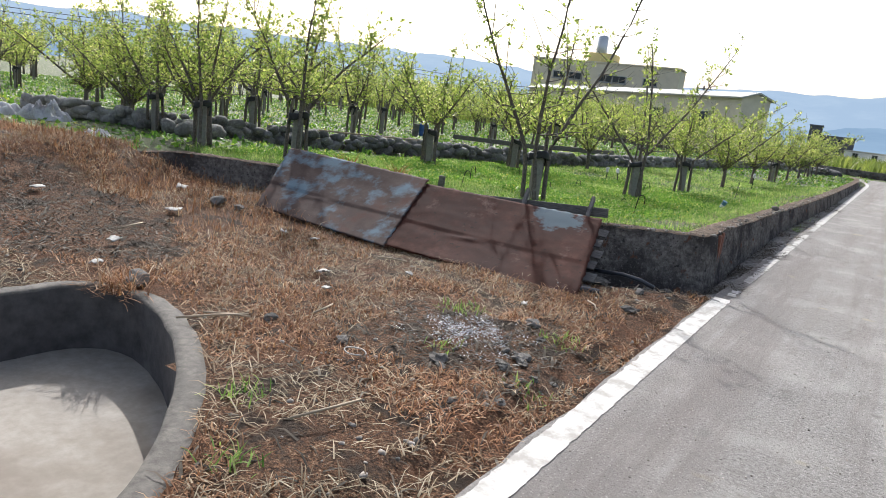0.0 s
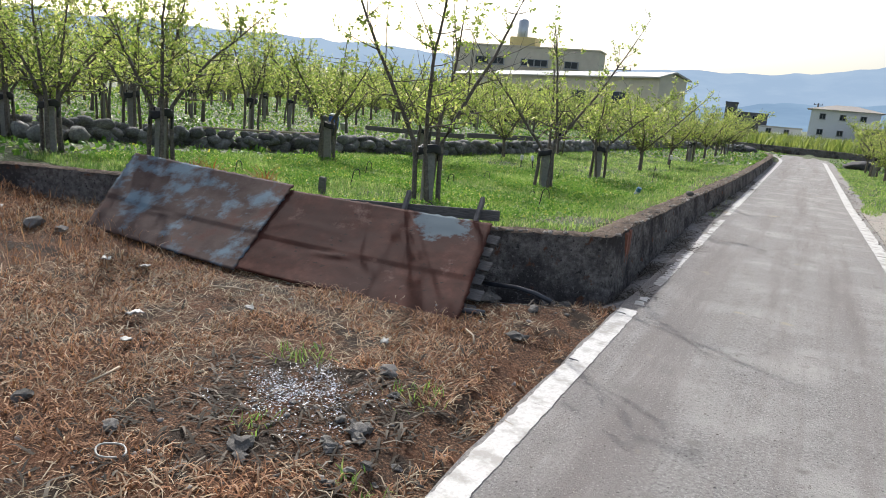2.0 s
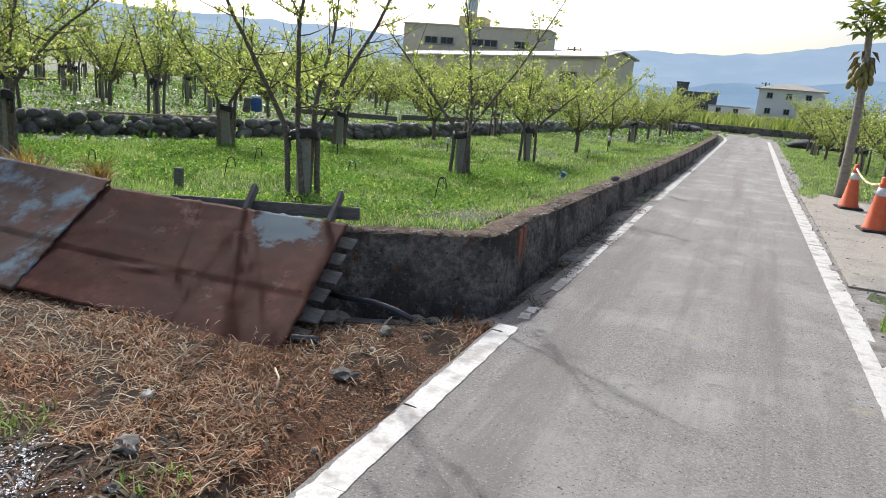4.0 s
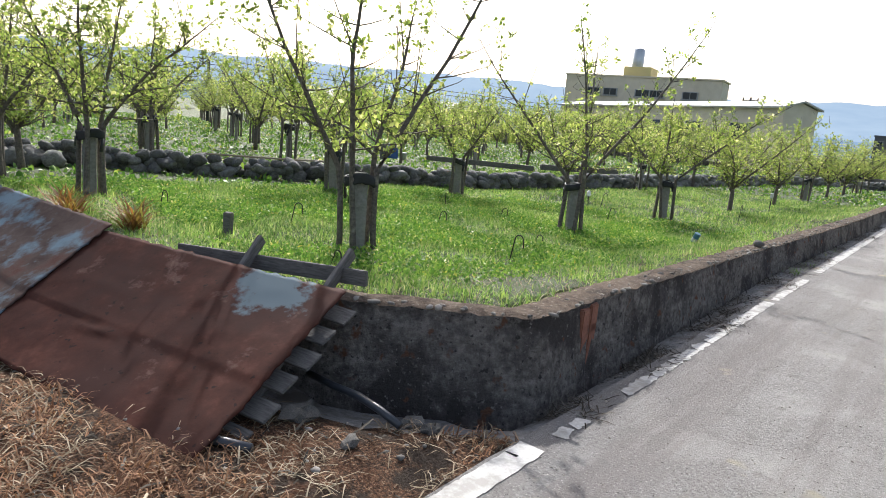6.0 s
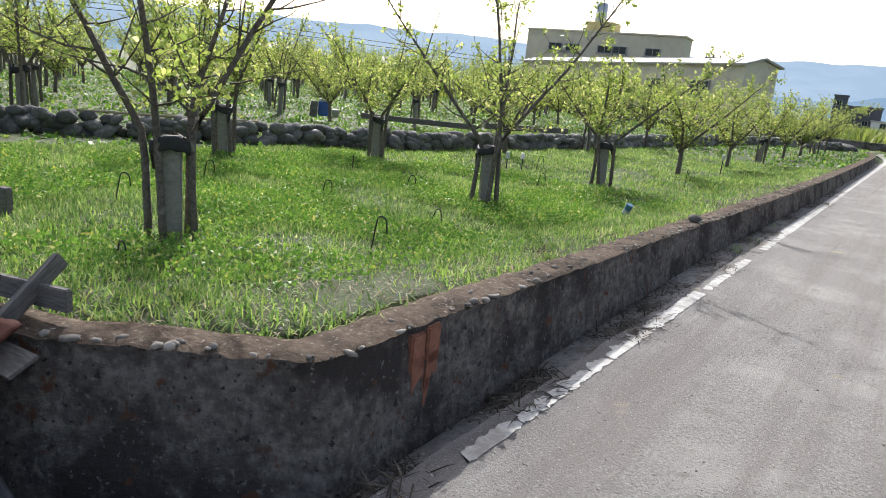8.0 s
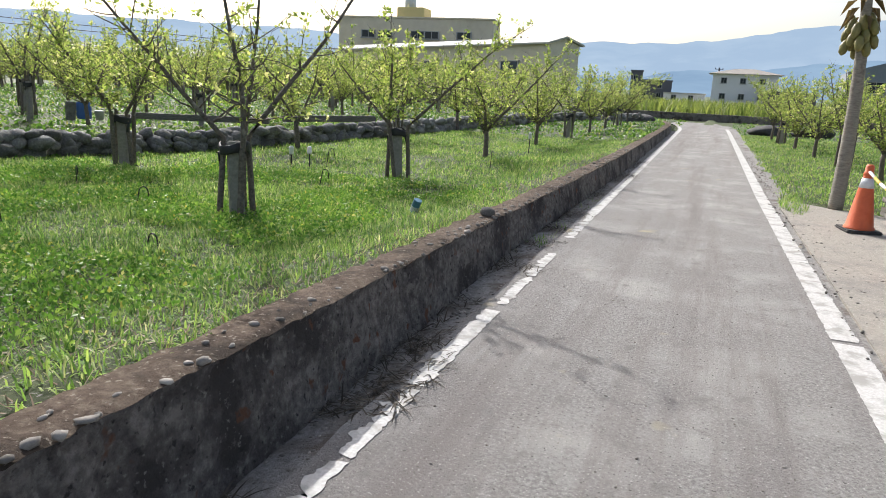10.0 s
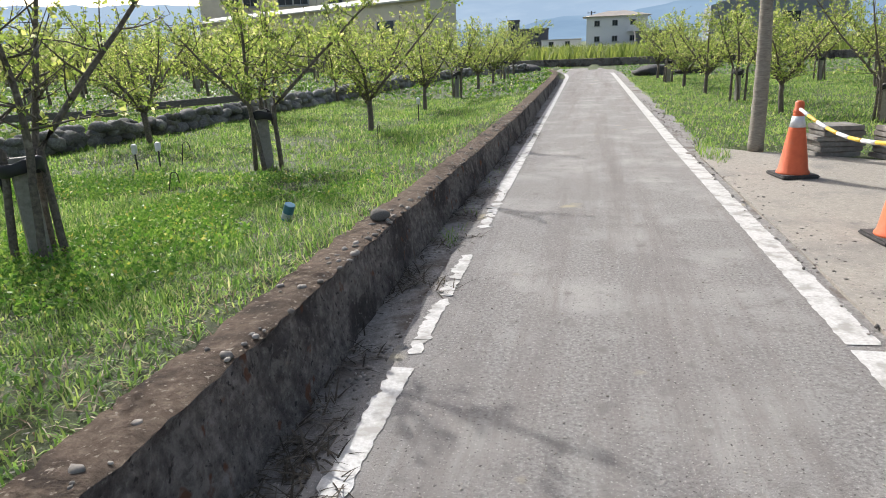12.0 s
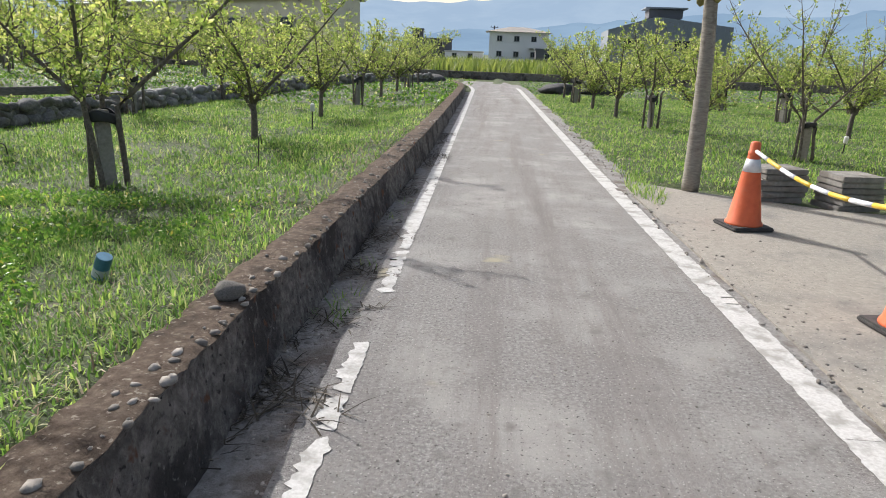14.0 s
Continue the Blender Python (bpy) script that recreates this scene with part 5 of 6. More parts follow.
# crumpled sacks on the bank
M_SACK = surface("grey_white_sacking", [(0.3, (0.34, 0.33, 0.34)), (0.7, (0.6, 0.6, 0.61))], 8, (0.22, 0.2, 0.2), 3, (0.52, 0.64), rough=0.7, bump=0.6, bump_scale=20, dist=0.03)
for x, y, sx, sy, h, t in [(-12.3, 6.2, 0.8, 0.55, 0.34, 20), (-13.6, 5.9, 1.3, 0.6, 0.26, 5), (-10.1, 5.9, 0.4, 0.3, 0.13, 60)]:
    bm = bmesh.new()
    bmesh.ops.create_grid(bm, x_segments=40, y_segments=28, size=0.5)
    for v in bm.verts:
        e = max(0, 1 - (2 * v.co.x) ** 2) * max(0, 1 - (2 * v.co.y) ** 2)
        f = noise.noise(Vector((v.co.x * 5 + x, v.co.y * 6, 0))) * 1.5 + 0.9 * noise.noise(Vector((v.co.x * 11, v.co.y * 11, x)))
        v.co = Vector((v.co.x * sx, v.co.y * sy, h * e ** 0.4 * (0.65 + 0.5 * f)))
    ob = tagged(part("crumpled_sack", bm, M_SACK, smooth=True), "crumpled grey-white plastic sacking on the bank", "sack", "sacks on the bank")
    ob.matrix_basis = pose(x, y, height(x, y) - 0.02, 0, 0, t)

# ---- traffic cones with a striped bar ----
M_ORANGE = surface("orange_plastic", [(0.3, (0.58, 0.1, 0.03)), (0.7, (0.72, 0.15, 0.05))], 12, (0.5, 0.14, 0.07), 6, (0.55, 0.7), rough=0.5, bump=0.1, local=True)
M_BAND = plain("white_reflective_band", (0.75, 0.76, 0.78), 0.35)
M_RUBBER = surface("dusty_black_rubber", [(0.3, (0.025, 0.025, 0.027)), (0.7, (0.07, 0.065, 0.06))], 18, rough=0.8, bump=0.3, local=True)
M_YELLOW = plain("yellow_plastic", (0.75, 0.5, 0.04), 0.4)


def traffic_cone(x, y, turn, cap):
    t = thing("traffic_cone", pose(x, y, 0.013, 0, 0, turn), "orange traffic cone with white band on a black base", "traffic cone", "traffic cones on the apron")
    part("base", box((0.37, 0.37, 0.035), (0, 0, 0.0185), 0.012), M_RUBBER, t, "dusty black rubber base")
    part("body", lathe([(0.158, 0.03), (0.155, 0.05), (0.14, 0.07), (0.075, 0.49), (0.0747, 0.492), (0.0535, 0.6), (0.0535, 0.601), (0.042, 0.68), (0.038, 0.685)], 36), M_ORANGE, t, smooth=True)
    part("band", lathe([(0.0765, 0.492), (0.0552, 0.6)], 36), M_BAND, t, "white reflective band", True)
    if cap:
        part("cap", lathe([(0.05, 0.63), (0.054, 0.635), (0.05, 0.66), (0.044, 0.668), (0.042, 0.73), (0.03, 0.745)], 24), M_ORANGE, t, "orange ring cap for the bar", True)
    return t


traffic_cone(1.83, 15.66, 12, True)
traffic_cone(1.93, 13.32, 8, True)
traffic_cone(2.2, 11.5, 25, False)
bar = thing("barrier_bar", pose(0, 0, 0), "yellow and white striped plastic bar between two cones", "barrier bar")
A, B = Vector((1.83, 15.62, 0.68)), Vector((1.93, 13.37, 0.66))
N_STRIPE = 9
for k in range(N_STRIPE):
    pts = []
    for q in range(4):
        u = (k + q / 3) / N_STRIPE
        p = A.lerp(B, u)
        pts.append((p.x, p.y, p.z - 0.1 * math.sin(math.pi * u)))
    V, T = tubes([[(Vector(p), 0.017) for p in pts]], 8)
    part("yellow_stripe" if k % 2 else "white_stripe", np_mesh("stripe", V, T, [M_YELLOW if k % 2 else M_BAND], True), None, bar)

# ---- papaya tree ----
M_PTRUNK = surface("papaya_bark", [(0.3, (0.17, 0.15, 0.12)), (0.7, (0.33, 0.3, 0.25))], 14, (0.12, 0.1, 0.08), 5, (0.55, 0.68), rough=0.9, bump=0.5, bump_scale=50, dist=0.01, local=True, stretch=(1, 1, 4))
M_PLEAF = leafy("papaya_leaf", [(0.0, (0.1, 0.16, 0.03)), (0.7, (0.2, 0.26, 0.06)), (1.0, (0.34, 0.32, 0.1))], 0.4)
M_PAPAYA = plain("green_papaya", (0.22, 0.2, 0.06), 0.5)
M_DEADLEAF = leafy("withered_leaf", [(0.0, (0.1, 0.07, 0.04)), (1.0, (0.24, 0.17, 0.09))], 0.2, 0.8)
papaya = thing("papaya_tree", pose(1.82, 17.34, 0.0), "slim papaya tree with bare grey trunk and ragged crown", "papaya tree")
PTOP = Vector((-0.06, 0.3, 3.05))
pts = []
for k in range(30):
    u = k / 29
    p = PTOP * u + Vector((0.05 * math.sin(u * 3), 0, 0))
    pts.append((p, (0.092 - 0.035 * u) * (1 + 0.05 * (k % 2))))
V, T = tubes([pts], 14)
part("trunk", np_mesh("trunk", V, T, [M_PTRUNK], True), None, papaya)
for k in range(22):
    a, e = 2.4 * k, rnd.uniform(-0.35, 1.0)
    d = Vector((math.cos(a) * math.cos(e), math.sin(a) * math.cos(e), math.sin(e)))
    r = rnd.uniform(0.2, 0.42)
    end = PTOP + Vector((0, 0, 0.02 * k - 0.05)) + d * r
    V, T = tubes([[(PTOP - Vector((0, 0, 0.1)), 0.012), (PTOP + d * r * 0.5 + Vector((0, 0, 0.04)), 0.01), (end, 0.007)]], 5)
    stalk = part("leaf_stalk", np_mesh("leaf_stalk", V, T, [M_PLEAF], True), None, papaya)
    LV, LT = [], []
    side = d.cross(Vector((0, 0, 1))).normalized()
    for f in range(7):
        g = radians(-105 + 35 * f)
        w = (d * math.cos(g) + side * math.sin(g)).normalized()
        q = Vector((0, 0, 1)).cross(w).normalized() * 0.06
        ln = 0.27 if abs(f - 3) < 2 else 0.2
        b = len(LV)
        LV += [end, end + w * ln * 0.55 + q + Vector((0, 0, -0.02)), end + w * ln + Vector((0, 0, -0.1 * rnd.random() - 0.03)), end + w * ln * 0.55 - q + Vector((0, 0, -0.02))]
        LT += [(b, b + 1, b + 2), (b, b + 2, b + 3)]
    part("leaf_blade", np_mesh("leaf_blade", LV, LT, [M_PLEAF]), None, stalk)
for k in range(20):
    a = 2.4 * k
    z = 2.45 - 0.02 * k
    bm = lathe([(0.01, -0.11), (0.045, -0.08), (0.058, 0.0), (0.04, 0.07), (0.01, 0.1)], 10)
    p = PTOP * (z / 3.05)
    part("fruit", bm, M_PAPAYA, papaya, smooth=True, at=pose(p.x + (0.11 + 0.05 * (k % 2)) * math.cos(a), p.y + (0.11 + 0.05 * (k % 2)) * math.sin(a), z, 12 * math.sin(a), -12 * math.cos(a), 0))
for k in range(12):
    a = 0.52 * k + 0.3
    p = PTOP * (2.5 / 3.05)
    o = Vector((math.cos(a), math.sin(a), 0))
    s = Vector((-o.y, o.x, 0)) * 0.035
    c = p + o * 0.09 + Vector((0, 0, 0.1 * (k % 3)))
    V = [c, c + o * 0.1 + s + Vector((0, 0, -0.02)), c + o * 0.17 + Vector((0, 0, -0.2)), c + o * 0.1 - s + Vector((0, 0, -0.02))]
    part("withered_leaf", np_mesh("withered_leaf", V, [(0, 1, 2), (0, 2, 3)], [M_DEADLEAF]), None, papaya)

# ---- stacks of paving slabs ----
M_SLAB = surface("grey_paving_slab", [(0.3, (0.16, 0.15, 0.13)), (0.7, (0.3, 0.28, 0.25))], 16, (0.12, 0.1, 0.08), 4, (0.52, 0.66), rough=0.9, bump=0.4, bump_scale=80, vary=0.2, local=True)
for x, y, n, t in [(2.62, 17.15, 6, 12), (3.28, 16.85, 6, 14)]:
    for k in range(n):
        gap = 0.05 if (k == 3 and x < 3) else 0
        ob = part("paving_slab", box((0.5 - 0.04 * (k > 3), 0.4, 0.055), (0, 0, 0.0), 0.008), M_SLAB)
        ob.matrix_basis = pose(x + rnd.uniform(-0.03, 0.03), y + rnd.uniform(-0.03, 0.03), 0.025 + 0.06 * k + gap * 0, 0, 0, t + rnd.uniform(-5, 5))
        tagged(ob, "flat grey concrete paving slab in a stack", "paving slab", "stacked paving slabs")

# ---- building with blue roller shutters ----
M_SHUTTER = surface("blue_roller_shutter", [(0.3, (0.02, 0.13, 0.24)), (0.7, (0.03, 0.18, 0.32))], 6, (0.05, 0.2, 0.33), 3, (0.55, 0.7), rough=0.42, bump=0.05, metal=0.1, local=True)
M_BARE = surface("bare_shutter_steel", [(0.3, (0.34, 0.35, 0.36)), (0.7, (0.55, 0.56, 0.57))], 9, rough=0.35, metal=0.6, bump=0.05, local=True)
M_GREENTILE = plain("pale_green_plaster", (0.2, 0.3, 0.22), 0.7)
M_PLASTER = surface("grey_plaster", [(0.3, (0.38, 0.37, 0.34)), (0.7, (0.5, 0.49, 0.46))], 6, (0.3, 0.28, 0.25), 1.2, (0.5, 0.65), bump=0.2, local=True)
F0, FD = Vector((3.55, 16.5, 0.0)), Vector((0.41, -0.912, 0)).normalized()
ANG = math.degrees(math.atan2(FD.y, FD.x))
garage = thing("garage", Matrix.Translation(F0) @ pose(0, 0, 0, 0, 0, ANG), "low building with blue roller shutters and green corner pillar", "garage")
# local x runs along the facade, local y to its back
part("pillar", box((0.2, 0.24, 3.1), (0.1, 0.1, 1.55), 0.01), M_GREENTILE, garage, "pale green corner pillar")
sx = 0.2
for bay, wide in enumerate((0.86, 1.7, 1.7)):
    part("jamb", box((0.09, 0.11, 2.7), (sx + 0.045, 0.06, 1.35), 0.006), M_SHUTTER, garage, "blue steel door jamb")
    a, b = sx + 0.09, sx + 0.09 + wide
    sh = new("roller_shutter")
    sh.parent = garage
    slat_h = 0.085
    for k in range(31):
        z = 0.012 + k * slat_h
        low = k < (3 if bay == 0 else 4)
        bm = bmesh.new()
        prof = [(0.075, 0), (0.06, 0.008), (0.052, 0.03), (0.052, 0.055), (0.06, 0.077), (0.075, 0.083), (0.09, 0.083), (0.09, 0.0)]
        va = [bm.verts.new((a, p, z + h)) for p, h in prof]
        vb = [bm.verts.new((b, p, z + h)) for p, h in prof]
        for i in range(len(prof)):
            j = (i + 1) % len(prof)
            bm.faces.new((va[i], vb[i], vb[j], va[j]))
        bm.faces.new(va)
        bm.faces.new(vb[::-1])
        part("slat", bm, M_BARE if low else M_SHUTTER, sh, "bare galvanised slat" if low else "")
    for hx in (a + 0.15, b - 0.15):
        part("handle", box((0.12, 0.02, 0.035), (hx, 0.045, 1.08), 0.008), M_BARE, sh, "small steel pull handle")
    sx = b
part("jamb", box((0.09, 0.11, 2.7), (sx + 0.045, 0.06, 1.35), 0.006), M_SHUTTER, garage)
sx += 0.09
part("lintel", box((sx + 0.3, 0.22, 0.42), (sx / 2 + 0.1, 0.11, 2.9), 0.01), M_PLASTER, garage)
part("side_wall", box((0.16, 4.3, 3.1), (0.085, 2.37, 1.55)), M_PLASTER, garage)
part("side_wall", box((0.16, 4.5, 3.1), (sx + 0.08, 2.27, 1.55)), M_PLASTER, garage)
part("back_wall", box((sx, 0.16, 3.1), (sx / 2, 4.6, 1.55)), M_PLASTER, garage)
part("roof", box((sx + 0.6, 5.2, 0.14), (sx / 2, 2.25, 3.18), 0.01), M_PLASTER, garage)

# ---- distance ----
M_FACTORY = surface("beige_factory_wall", [(0.3, (0.6, 0.54, 0.43)), (0.7, (0.7, 0.64, 0.52))], 1.5, (0.56, 0.5, 0.4), 0.3, (0.5, 0.65), bump=0.1, local=True)
M_TINROOF = plain("pale_tin_roof", (0.52, 0.51, 0.47), 0.75, 0.0)
M_YELLOWWALL = plain("yellow_plaster", (0.8, 0.66, 0.3), 0.8)
M_TANK = plain("steel_tank", (0.6, 0.62, 0.64), 0.3, 0.7)
M_GLASS = plain("dark_window_glass", (0.03, 0.04, 0.05), 0.08)
M_FRAME = plain("aluminium_frame", (0.35, 0.36, 0.37), 0.4, 0.6)
M_HOUSE = plain("white_house_plaster", (0.84, 0.84, 0.84), 0.8)
M_DARKB = plain("dark_grey_wall", (0.12, 0.125, 0.14), 0.8)
M_GREYTIN = plain("blue_grey_corrugated_wall", (0.24, 0.27, 0.31), 0.6)
M_ROOFT = plain("dull_roof_tile", (0.33, 0.3, 0.26), 0.8)


def window(parent, w, h, at, axis="x"):
    """A window in a wall: frame, sill and recessed pane."""
    flip = axis == "y"
    sz = lambda a, b, c: (b, a, c) if flip else (a, b, c)
    win = part("window", box(sz(w + 0.16, 0.12, h + 0.1), at), M_FRAME, parent)
    off = Vector((-0.07, 0, 0)) if flip else Vector((0, -0.07, 0))
    for k in (-1, 1):
        c = Vector(at) + off + (Vector((0, k * w / 4, 0)) if flip else Vector((k * w / 4, 0, 0)))
        part("pane", box(sz(w / 2 - 0.06, 0.03, h), c), M_GLASS, win)
    part("sill", box(sz(w + 0.3, 0.3, 0.08), Vector(at) + Vector((0, 0, -h / 2 - 0.1))), M_FRAME, win)
    return win


def gable(w, d, eave, ridge):
    """A gabled shell: w along x (the ridge's way), d deep in y."""
    bm = bmesh.new()
    p = [(0, 0), (0, eave), (d / 2, ridge), (d, eave), (d, 0)]
    a = [bm.verts.new((0, y, z)) for y, z in p]
    b = [bm.verts.new((w, y, z)) for y, z in p]
    bm.faces.new(a)
    bm.faces.new(b[::-1])
    for i in range(5):
        j = (i + 1) % 5
        bm.faces.new((a[i], b[i], b[j], a[j]))
    return bm


# factory: a long shed before a taller block; local x runs from its near right corner to the left
SH, SD = Vector((-9.6, 47.6, 0.0)), Vector((-24.85, 17.0, 0)).normalized()
shed = thing("factory_shed", Matrix.Translation(SH) @ pose(0, 0, 0, 0, 0, math.degrees(math.atan2(SD.y, SD.x))) @ Matrix.Diagonal((1, -1, 1, 1)), "long beige factory shed with a pale tin roof", "factory")
W, D = 29.0, 2.4
part("shed_wall", gable(W, D, 3.95, 4.3), M_FACTORY, shed)
for k, (y0, z0, y1, z1) in enumerate([(-0.25, 3.92, D / 2, 4.34), (D / 2, 4.34, D + 0.25, 3.92)]):
    bm = bmesh.new()
    q = [bm.verts.new(c) for c in [(-0.2, y0, z0), (W + 0.2, y0, z0), (W + 0.2, y1, z1), (-0.2, y1, z1), (-0.2, y0, z0 + 0.1), (W + 0.2, y0, z0 + 0.1), (W + 0.2, y1, z1 + 0.1), (-0.2, y1, z1 + 0.1)]]
    for f in ((0, 1, 2, 3), (4, 5, 6, 7), (0, 1, 5, 4), (1, 2, 6, 5), (2, 3, 7, 6), (3, 0, 4, 7)):
        bm.faces.new([q[i] for i in f])
    part("roof", bm, M_TINROOF, shed)
for k in range(5):
    window(shed, 1.6, 0.9, (3.5 + 4.6 * k, -0.05, 2.5))
block = thing("factory_block", pose(-20.2, 69.2, 0, 0, 0, 187.0) @ Matrix.Diagonal((1, -1, 1, 1)), "beige two-storey factory block with a water tank", "factory")
part("block_wall", box((15.2, 3.4, 7.2), (7.6, 1.7, 3.6), 0.05), M_FACTORY, block)
part("parapet", box((15.4, 3.6, 0.16), (7.6, 1.7, 7.28), 0.03), M_FACTORY, block)
for x in (2.7, 5.8, 7.2, 10.4, 12.1):
    window(block, 1.3, 0.6, (x, -0.05, 5.75))
part("stair_tower", box((2.7, 2.4, 1.0), (8.2, 1.9, 7.8), 0.05), M_YELLOWWALL, block, "yellow rooftop stair house")
part("water_tank", lathe([(0.54, 8.28), (0.56, 8.33), (0.56, 10.0), (0.4, 10.15), (0.1, 10.2)], 20, at=(8.6, 1.9, 0)), M_TANK, block, "upright steel water tank", True)


def house(at, turn, w, d, h, storeys, label, wall, roof, wins, flat=False, balcony=False):
    t = thing("house", pose(at[0], at[1], 0, 0, 0, turn), label, "house")
    part("wall", box((w, d, h), (0, 0, h / 2), 0.04), wall, t)
    if flat:
        part("roof", box((w + 0.3, d + 0.3, 0.3), (0, 0, h + 0.1), 0.03), roof, t)
    else:
        bm = bmesh.new()
        e = [bm.verts.new((x * (w / 2 + 0.8), y * (d / 2 + 0.8), h - 0.05)) for x, y in ((-1, -1), (1, -1), (1, 1), (-1, 1))]
        r = [bm.verts.new((x * w * 0.15, 0, h + 1.0)) for x in (-1, 1)]
        for f in ((e[0], e[1], r[1], r[0]), (e[1], e[2], r[1]), (e[2], e[3], r[0], r[1]), (e[3], e[0], r[0]), e[::-1]):
            bm.faces.new(f)
        part("roof", bm, roof, t)
    for s in range(storeys):
        for k in range(wins):
            window(t, 0.9, 0.9, (-w / 2 + w * (k + 0.6) / (wins + 0.4), -d / 2 - 0.03, h * (s + 0.55) / storeys))
    if balcony:
        for s in range(1, storeys):
            b = part("balcony", box((w * 0.35, 1.5, 0.25), (w * 0.36, -d / 2 - 0.7, h * s / storeys), 0.03), wall, t)
            part("railing", box((w * 0.35, 0.15, 0.9), (w * 0.36, -d / 2 - 1.4, h * s / storeys + 0.55), 0.03), wall, b)
    return t


house((3.2, 150), 0, 11.0, 9, 5.6, 2, "white two-storey house with a hipped roof", M_HOUSE, M_ROOFT, 3, balcony=True)
house((10.2, 139), 0, 8.0, 5, 2.4, 1, "low dark open shed beside the white house", M_DARKB, M_DARKB, 2, True)
house((-14.5, 165), 5, 7.5, 8, 4.0, 2, "dark grey flat-roofed house in the distance", M_DARKB, M_DARKB, 2, True)
house((-18.5, 168), 5, 2.4, 5, 6.0, 2, "narrow dark concrete tower with a tank", M_DARKB, M_DARKB, 1, True)
house((-7.6, 160), 0, 8, 5, 1.6, 1, "low white shed with a tin roof", M_HOUSE, M_TINROOF, 2, True)
house((-50, 66), 40, 10, 6, 2.6, 1, "small pale house behind the orchard", M_HOUSE, M_TINROOF, 3)
house((-64, 62), 45, 9, 6, 3.0, 1, "small grey house behind the orchard", M_GREYTIN, M_TINROOF, 3)
house((-38, 72), 35, 5, 5, 2.4, 1, "small white shed behind the orchard", M_HOUSE, M_TINROOF, 2)
barn = thing("metal_barn", pose(13.2, 101, 0, 0, 0, -4), "blue-grey corrugated metal barn with a roof vent", "barn")
bm = bmesh.new()
BW, BD = 15.0, 12.0
p = [(0, 0), (0, 4.9), (BW * 0.38, 6.6), (BW, 5.6), (BW, 0)]
a = [bm.verts.new((x, 0, z)) for x, z in p]
b = [bm.verts.new((x, BD, z)) for x, z in p]
bm.faces.new(a)
bm.faces.new(b[::-1])
for i in range(5):
    bm.faces.new((a[i], b[i], b[(i + 1) % 5], a[(i + 1) % 5]))
part("barn_wall", bm, M_GREYTIN, barn)
for k in range(24):
    x = 0.3 + k * (BW - 0.6) / 23
    hgt = 4.9 + 1.7 * min(1, x / (BW * 0.38)) if x < BW * 0.38 else 6.6 - (x - BW * 0.38) / (BW * 0.62)
    part("cladding_rib", box((0.12, 0.08, hgt - 0.1), (x, -0.03, hgt / 2)), M_GREYTIN, barn)
part("vent", box((4.2, 4, 1.1), (7.2, 5, 7.1), 0.05), M_DARKB, barn, "dark roof vent")
part("vent_roof", box((5.2, 5, 0.2), (7.2, 5, 7.8), 0.05), M_GREYTIN, barn)
window(barn, 2.0, 1.2, (3.0, -0.05, 3.2))
window(barn, 2.0, 1.2, (9.0, -0.05, 3.2))

M_POLE = plain("concrete_utility_pole", (0.07, 0.075, 0.085), 0.8)
M_WIRE = plain("black_wire", (0.03, 0.03, 0.035), 0.6)


def utility_pole(x, y, h, arm, turn, rad=0.14):
    t = thing("utility_pole", pose(x, y, 0, 0, 0, turn), "tall dark utility pole behind the orchard", "utility pole", "utility poles in the distance")
    part("pole", lathe([(rad, -0.2), (rad * 0.75, h)], 12), M_POLE, t, smooth=True)
    if arm:
        part("crossarm", box((1.6, 0.1, 0.1), (0, 0, h - 0.3), 0.01), M_POLE, t)
        for k in (-0.7, 0, 0.7):
            part("insulator", lathe([(0.05, h - 0.25), (0.07, h - 0.15), (0.04, h - 0.02)], 8, at=(k, 0, 0)), M_POLE, t)
    return t


utility_pole(-38.5, 28.5, 4.0, False, 30, 0.11)
utility_pole(-1.5, 152, 6.8, True, 20, 0.2)
utility_pole(-56, 16, 5.0, True, 60)
utility_pole(-20, 78, 6.5, True, 0)
for k, z in enumerate((3.9, 3.6)):
    rod("wire", [(-90, -8, z + 2.2), (-64, 10, z + 0.2), (-38.5, 28.5, z), (-29, 53, z - 0.4), (-20, 78, z + 1.8)], 0.02, M_WIRE, "thin black overhead wire across the orchard", "wire", "overhead wires", 4)

# low wall, heap and crop strip where the road bends away
part_root = thing("boundary_wall", Matrix.Identity(4), "low dark stone wall closing off the road's end", "wall", kind="structure")
part("wall_body", box((46, 0.5, 0.42), (2, 49.5, 0.2), 0.05), M_WALL, part_root)
M_HEAP = surface("dark_earth_heap", [(0.3, (0.03, 0.03, 0.03)), (0.7, (0.09, 0.085, 0.08))], 6, bump=0.8, bump_scale=14, dist=0.05)
for x, y, s, label in [(-3.6, 41.5, 2.0, "dark heap of rubble at the bend of the road"), (2.0, 37.6, 1.3, "dark heap of rubble beside the road"), (3.6, 37.9, 1.2, "dark heap of rubble by the trees")]:
    me = rock_mesh("rubble_mound", s * 7, M_HEAP, 3, 0.42)
    ob = tagged(new("rubble_mound", me), label, "heap", "heaps at the road's end")
    ob.matrix_basis = pose(x, y, 0.1, 0, 0, 40 * s) @ Matrix.Diagonal((s * 1.4, s, s, 1))
ob = tagged(new("white_sack", rock_mesh("white_sack", 71, M_SACK, 2, 0.7)), "white plastic sack lying on the rubble", "sack")
ob.matrix_basis = pose(3.0, 37.2, 0.42, 10, 0, 30) @ Matrix.Diagonal((0.5, 0.4, 0.45, 1))
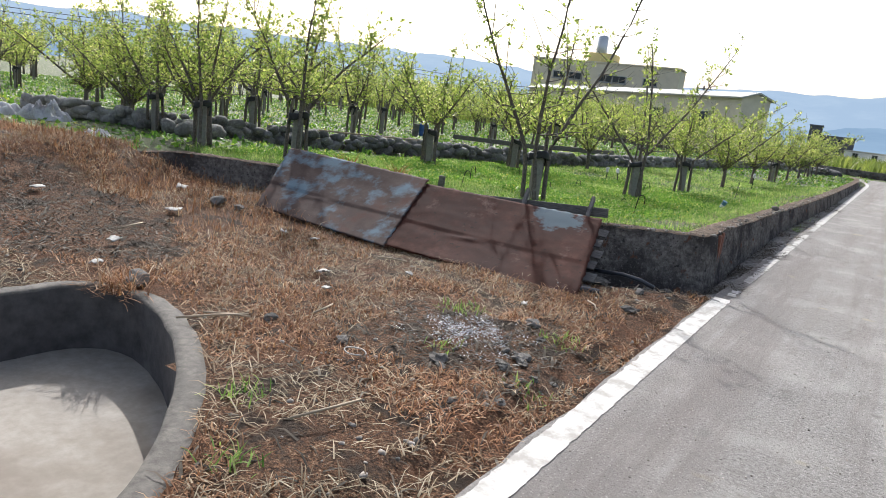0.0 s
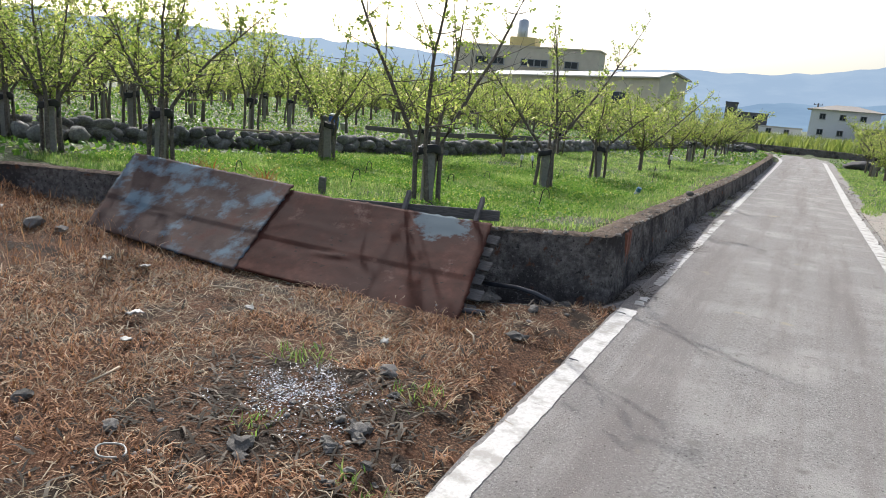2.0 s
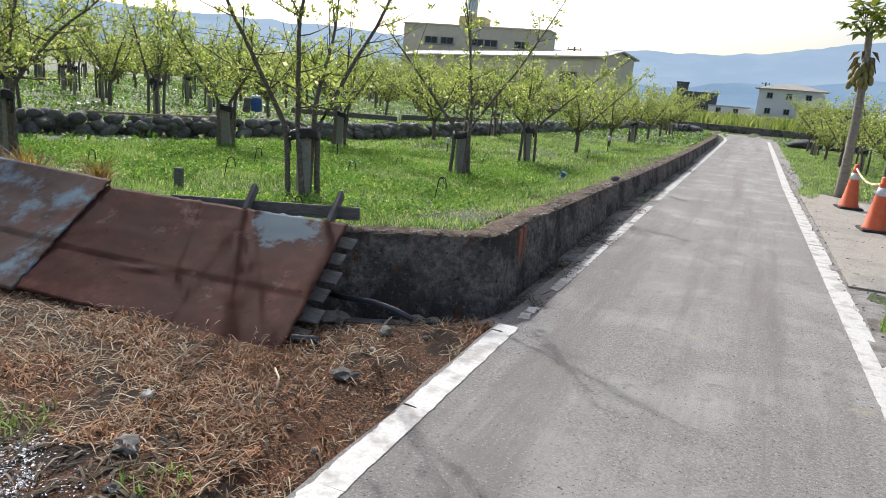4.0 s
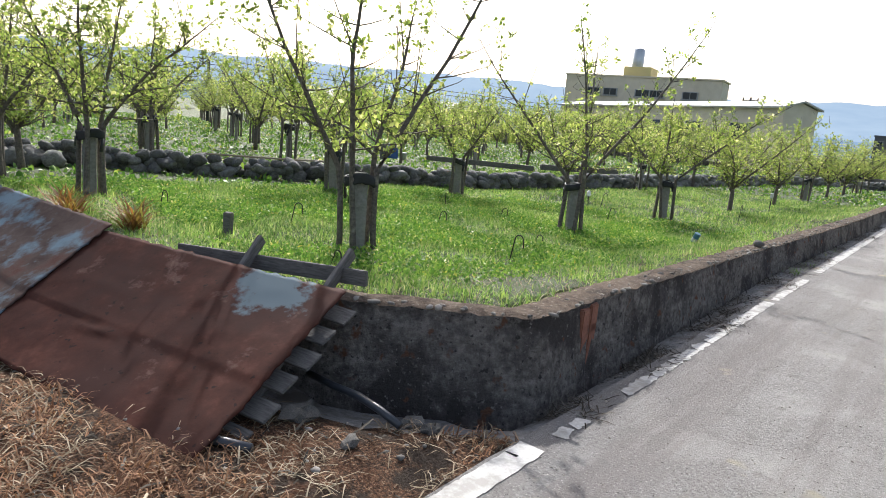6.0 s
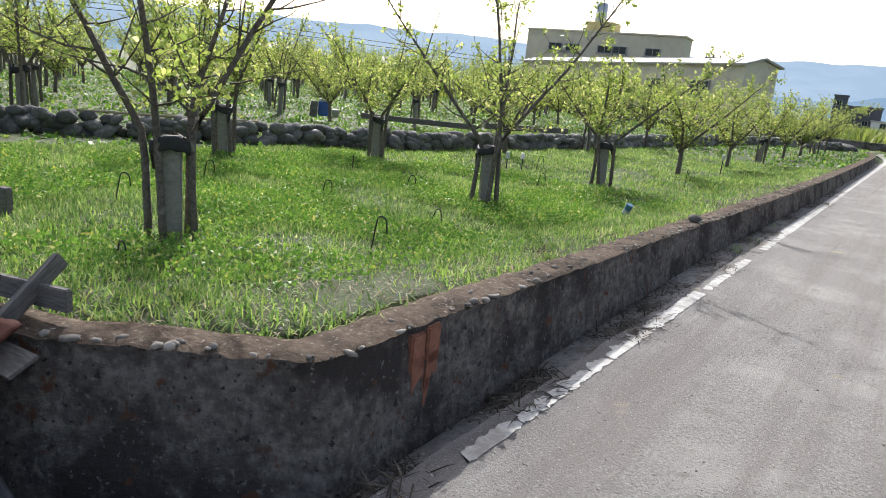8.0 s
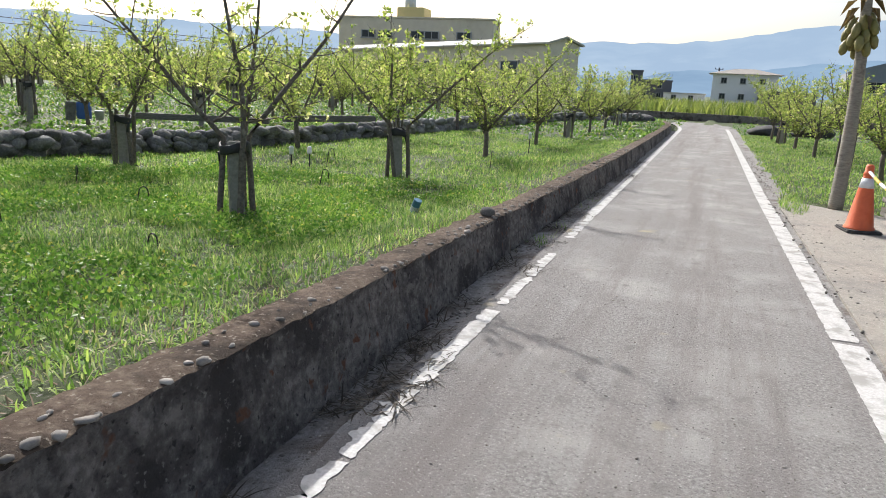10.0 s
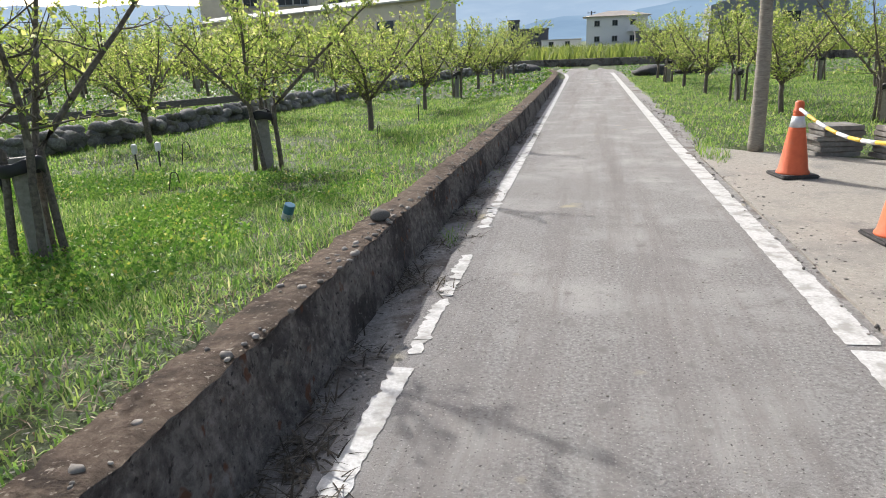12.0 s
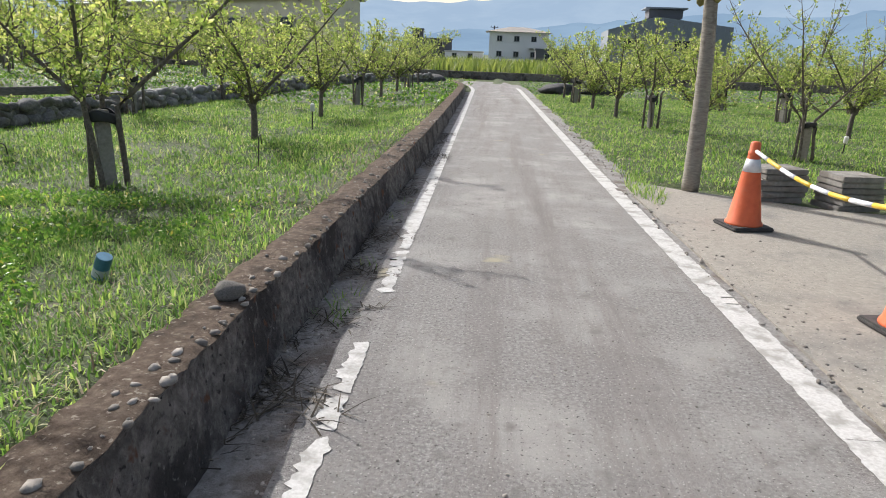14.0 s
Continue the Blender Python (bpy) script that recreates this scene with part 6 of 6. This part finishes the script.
pos = np.stack([rng.uniform(-60, 60, 36000), rng.uniform(51, 74, 36000), np.zeros(36000)], 1)
V, T = blades(pos, rng.uniform(0.7, 1.4, 36000), rng.uniform(0.06, 0.16, 36000), rng.uniform(0, 0.5, 36000))
tagged(new("crop_field", np_mesh("crop_field", V, T, [M_FARCROP])), "dense yellow-green crop beyond the road's end", "crop", kind="stuff")

# mountains: glowing backdrops, the air's blue haze put into their colour
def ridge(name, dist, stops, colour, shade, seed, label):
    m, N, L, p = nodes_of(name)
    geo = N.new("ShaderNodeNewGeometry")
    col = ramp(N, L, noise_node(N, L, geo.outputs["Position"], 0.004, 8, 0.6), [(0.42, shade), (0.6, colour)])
    # emission instead of sunlit slopes; both tones already hold the distance haze
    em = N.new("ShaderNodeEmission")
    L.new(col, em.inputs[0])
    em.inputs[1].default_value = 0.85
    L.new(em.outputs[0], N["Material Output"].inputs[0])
    V, F = [], []
    az = np.arange(-100, 75.01, 0.5)
    el = np.interp(az, [s[0] for s in stops], [s[1] for s in stops])
    rows = 7
    for a, e in zip(az, el):
        e += 0.4 * noise.noise(Vector((a * 0.16, seed, 0))) + 0.2 * noise.noise(Vector((a * 0.6, seed, 1))) + 0.06 * noise.noise(Vector((a * 2.5, seed, 2)))
        top = dist * math.tan(radians(max(0.3, e)))
        for k in range(rows):
            u = k / (rows - 1)
            d = dist * (0.72 + 0.28 * u)
            V.append((d * math.sin(radians(a)), d * math.cos(radians(a)), -2 + (top + 2) * (u ** 1.3 + 0.06 * math.sin(u * math.pi) * noise.noise(Vector((a * 0.5, u * 3, seed))))))
    for i in range(len(az) - 1):
        for k in range(rows - 1):
            a = i * rows + k
            F.append((a, a + rows, a + rows + 1, a + 1))
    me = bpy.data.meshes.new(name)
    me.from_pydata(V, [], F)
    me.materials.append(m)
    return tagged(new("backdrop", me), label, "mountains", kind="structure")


ridge("far_hills", 2400, [(-100, 3.0), (-64, 3.3), (-48, 3.8), (-30, 3.6), (-9, 3.6), (-1, 4.1), (5, 5.0), (9, 5.6), (16, 6.2), (40, 6), (75, 5)], (0.4, 0.52, 0.66), (0.35, 0.47, 0.62), 3.0, "distant mountain ridge with blue air haze in its colour")
ridge("near_hills", 1500, [(-100, 1.0), (-60, 1.3), (-45, 1.6), (-30, 1.3), (-8, 1.2), (0, 1.9), (6, 2.6), (16, 3.4), (40, 4), (75, 3)], (0.29, 0.42, 0.57), (0.24, 0.36, 0.51), 8.0, "darker foothills under the ridge, blue haze in their colour")
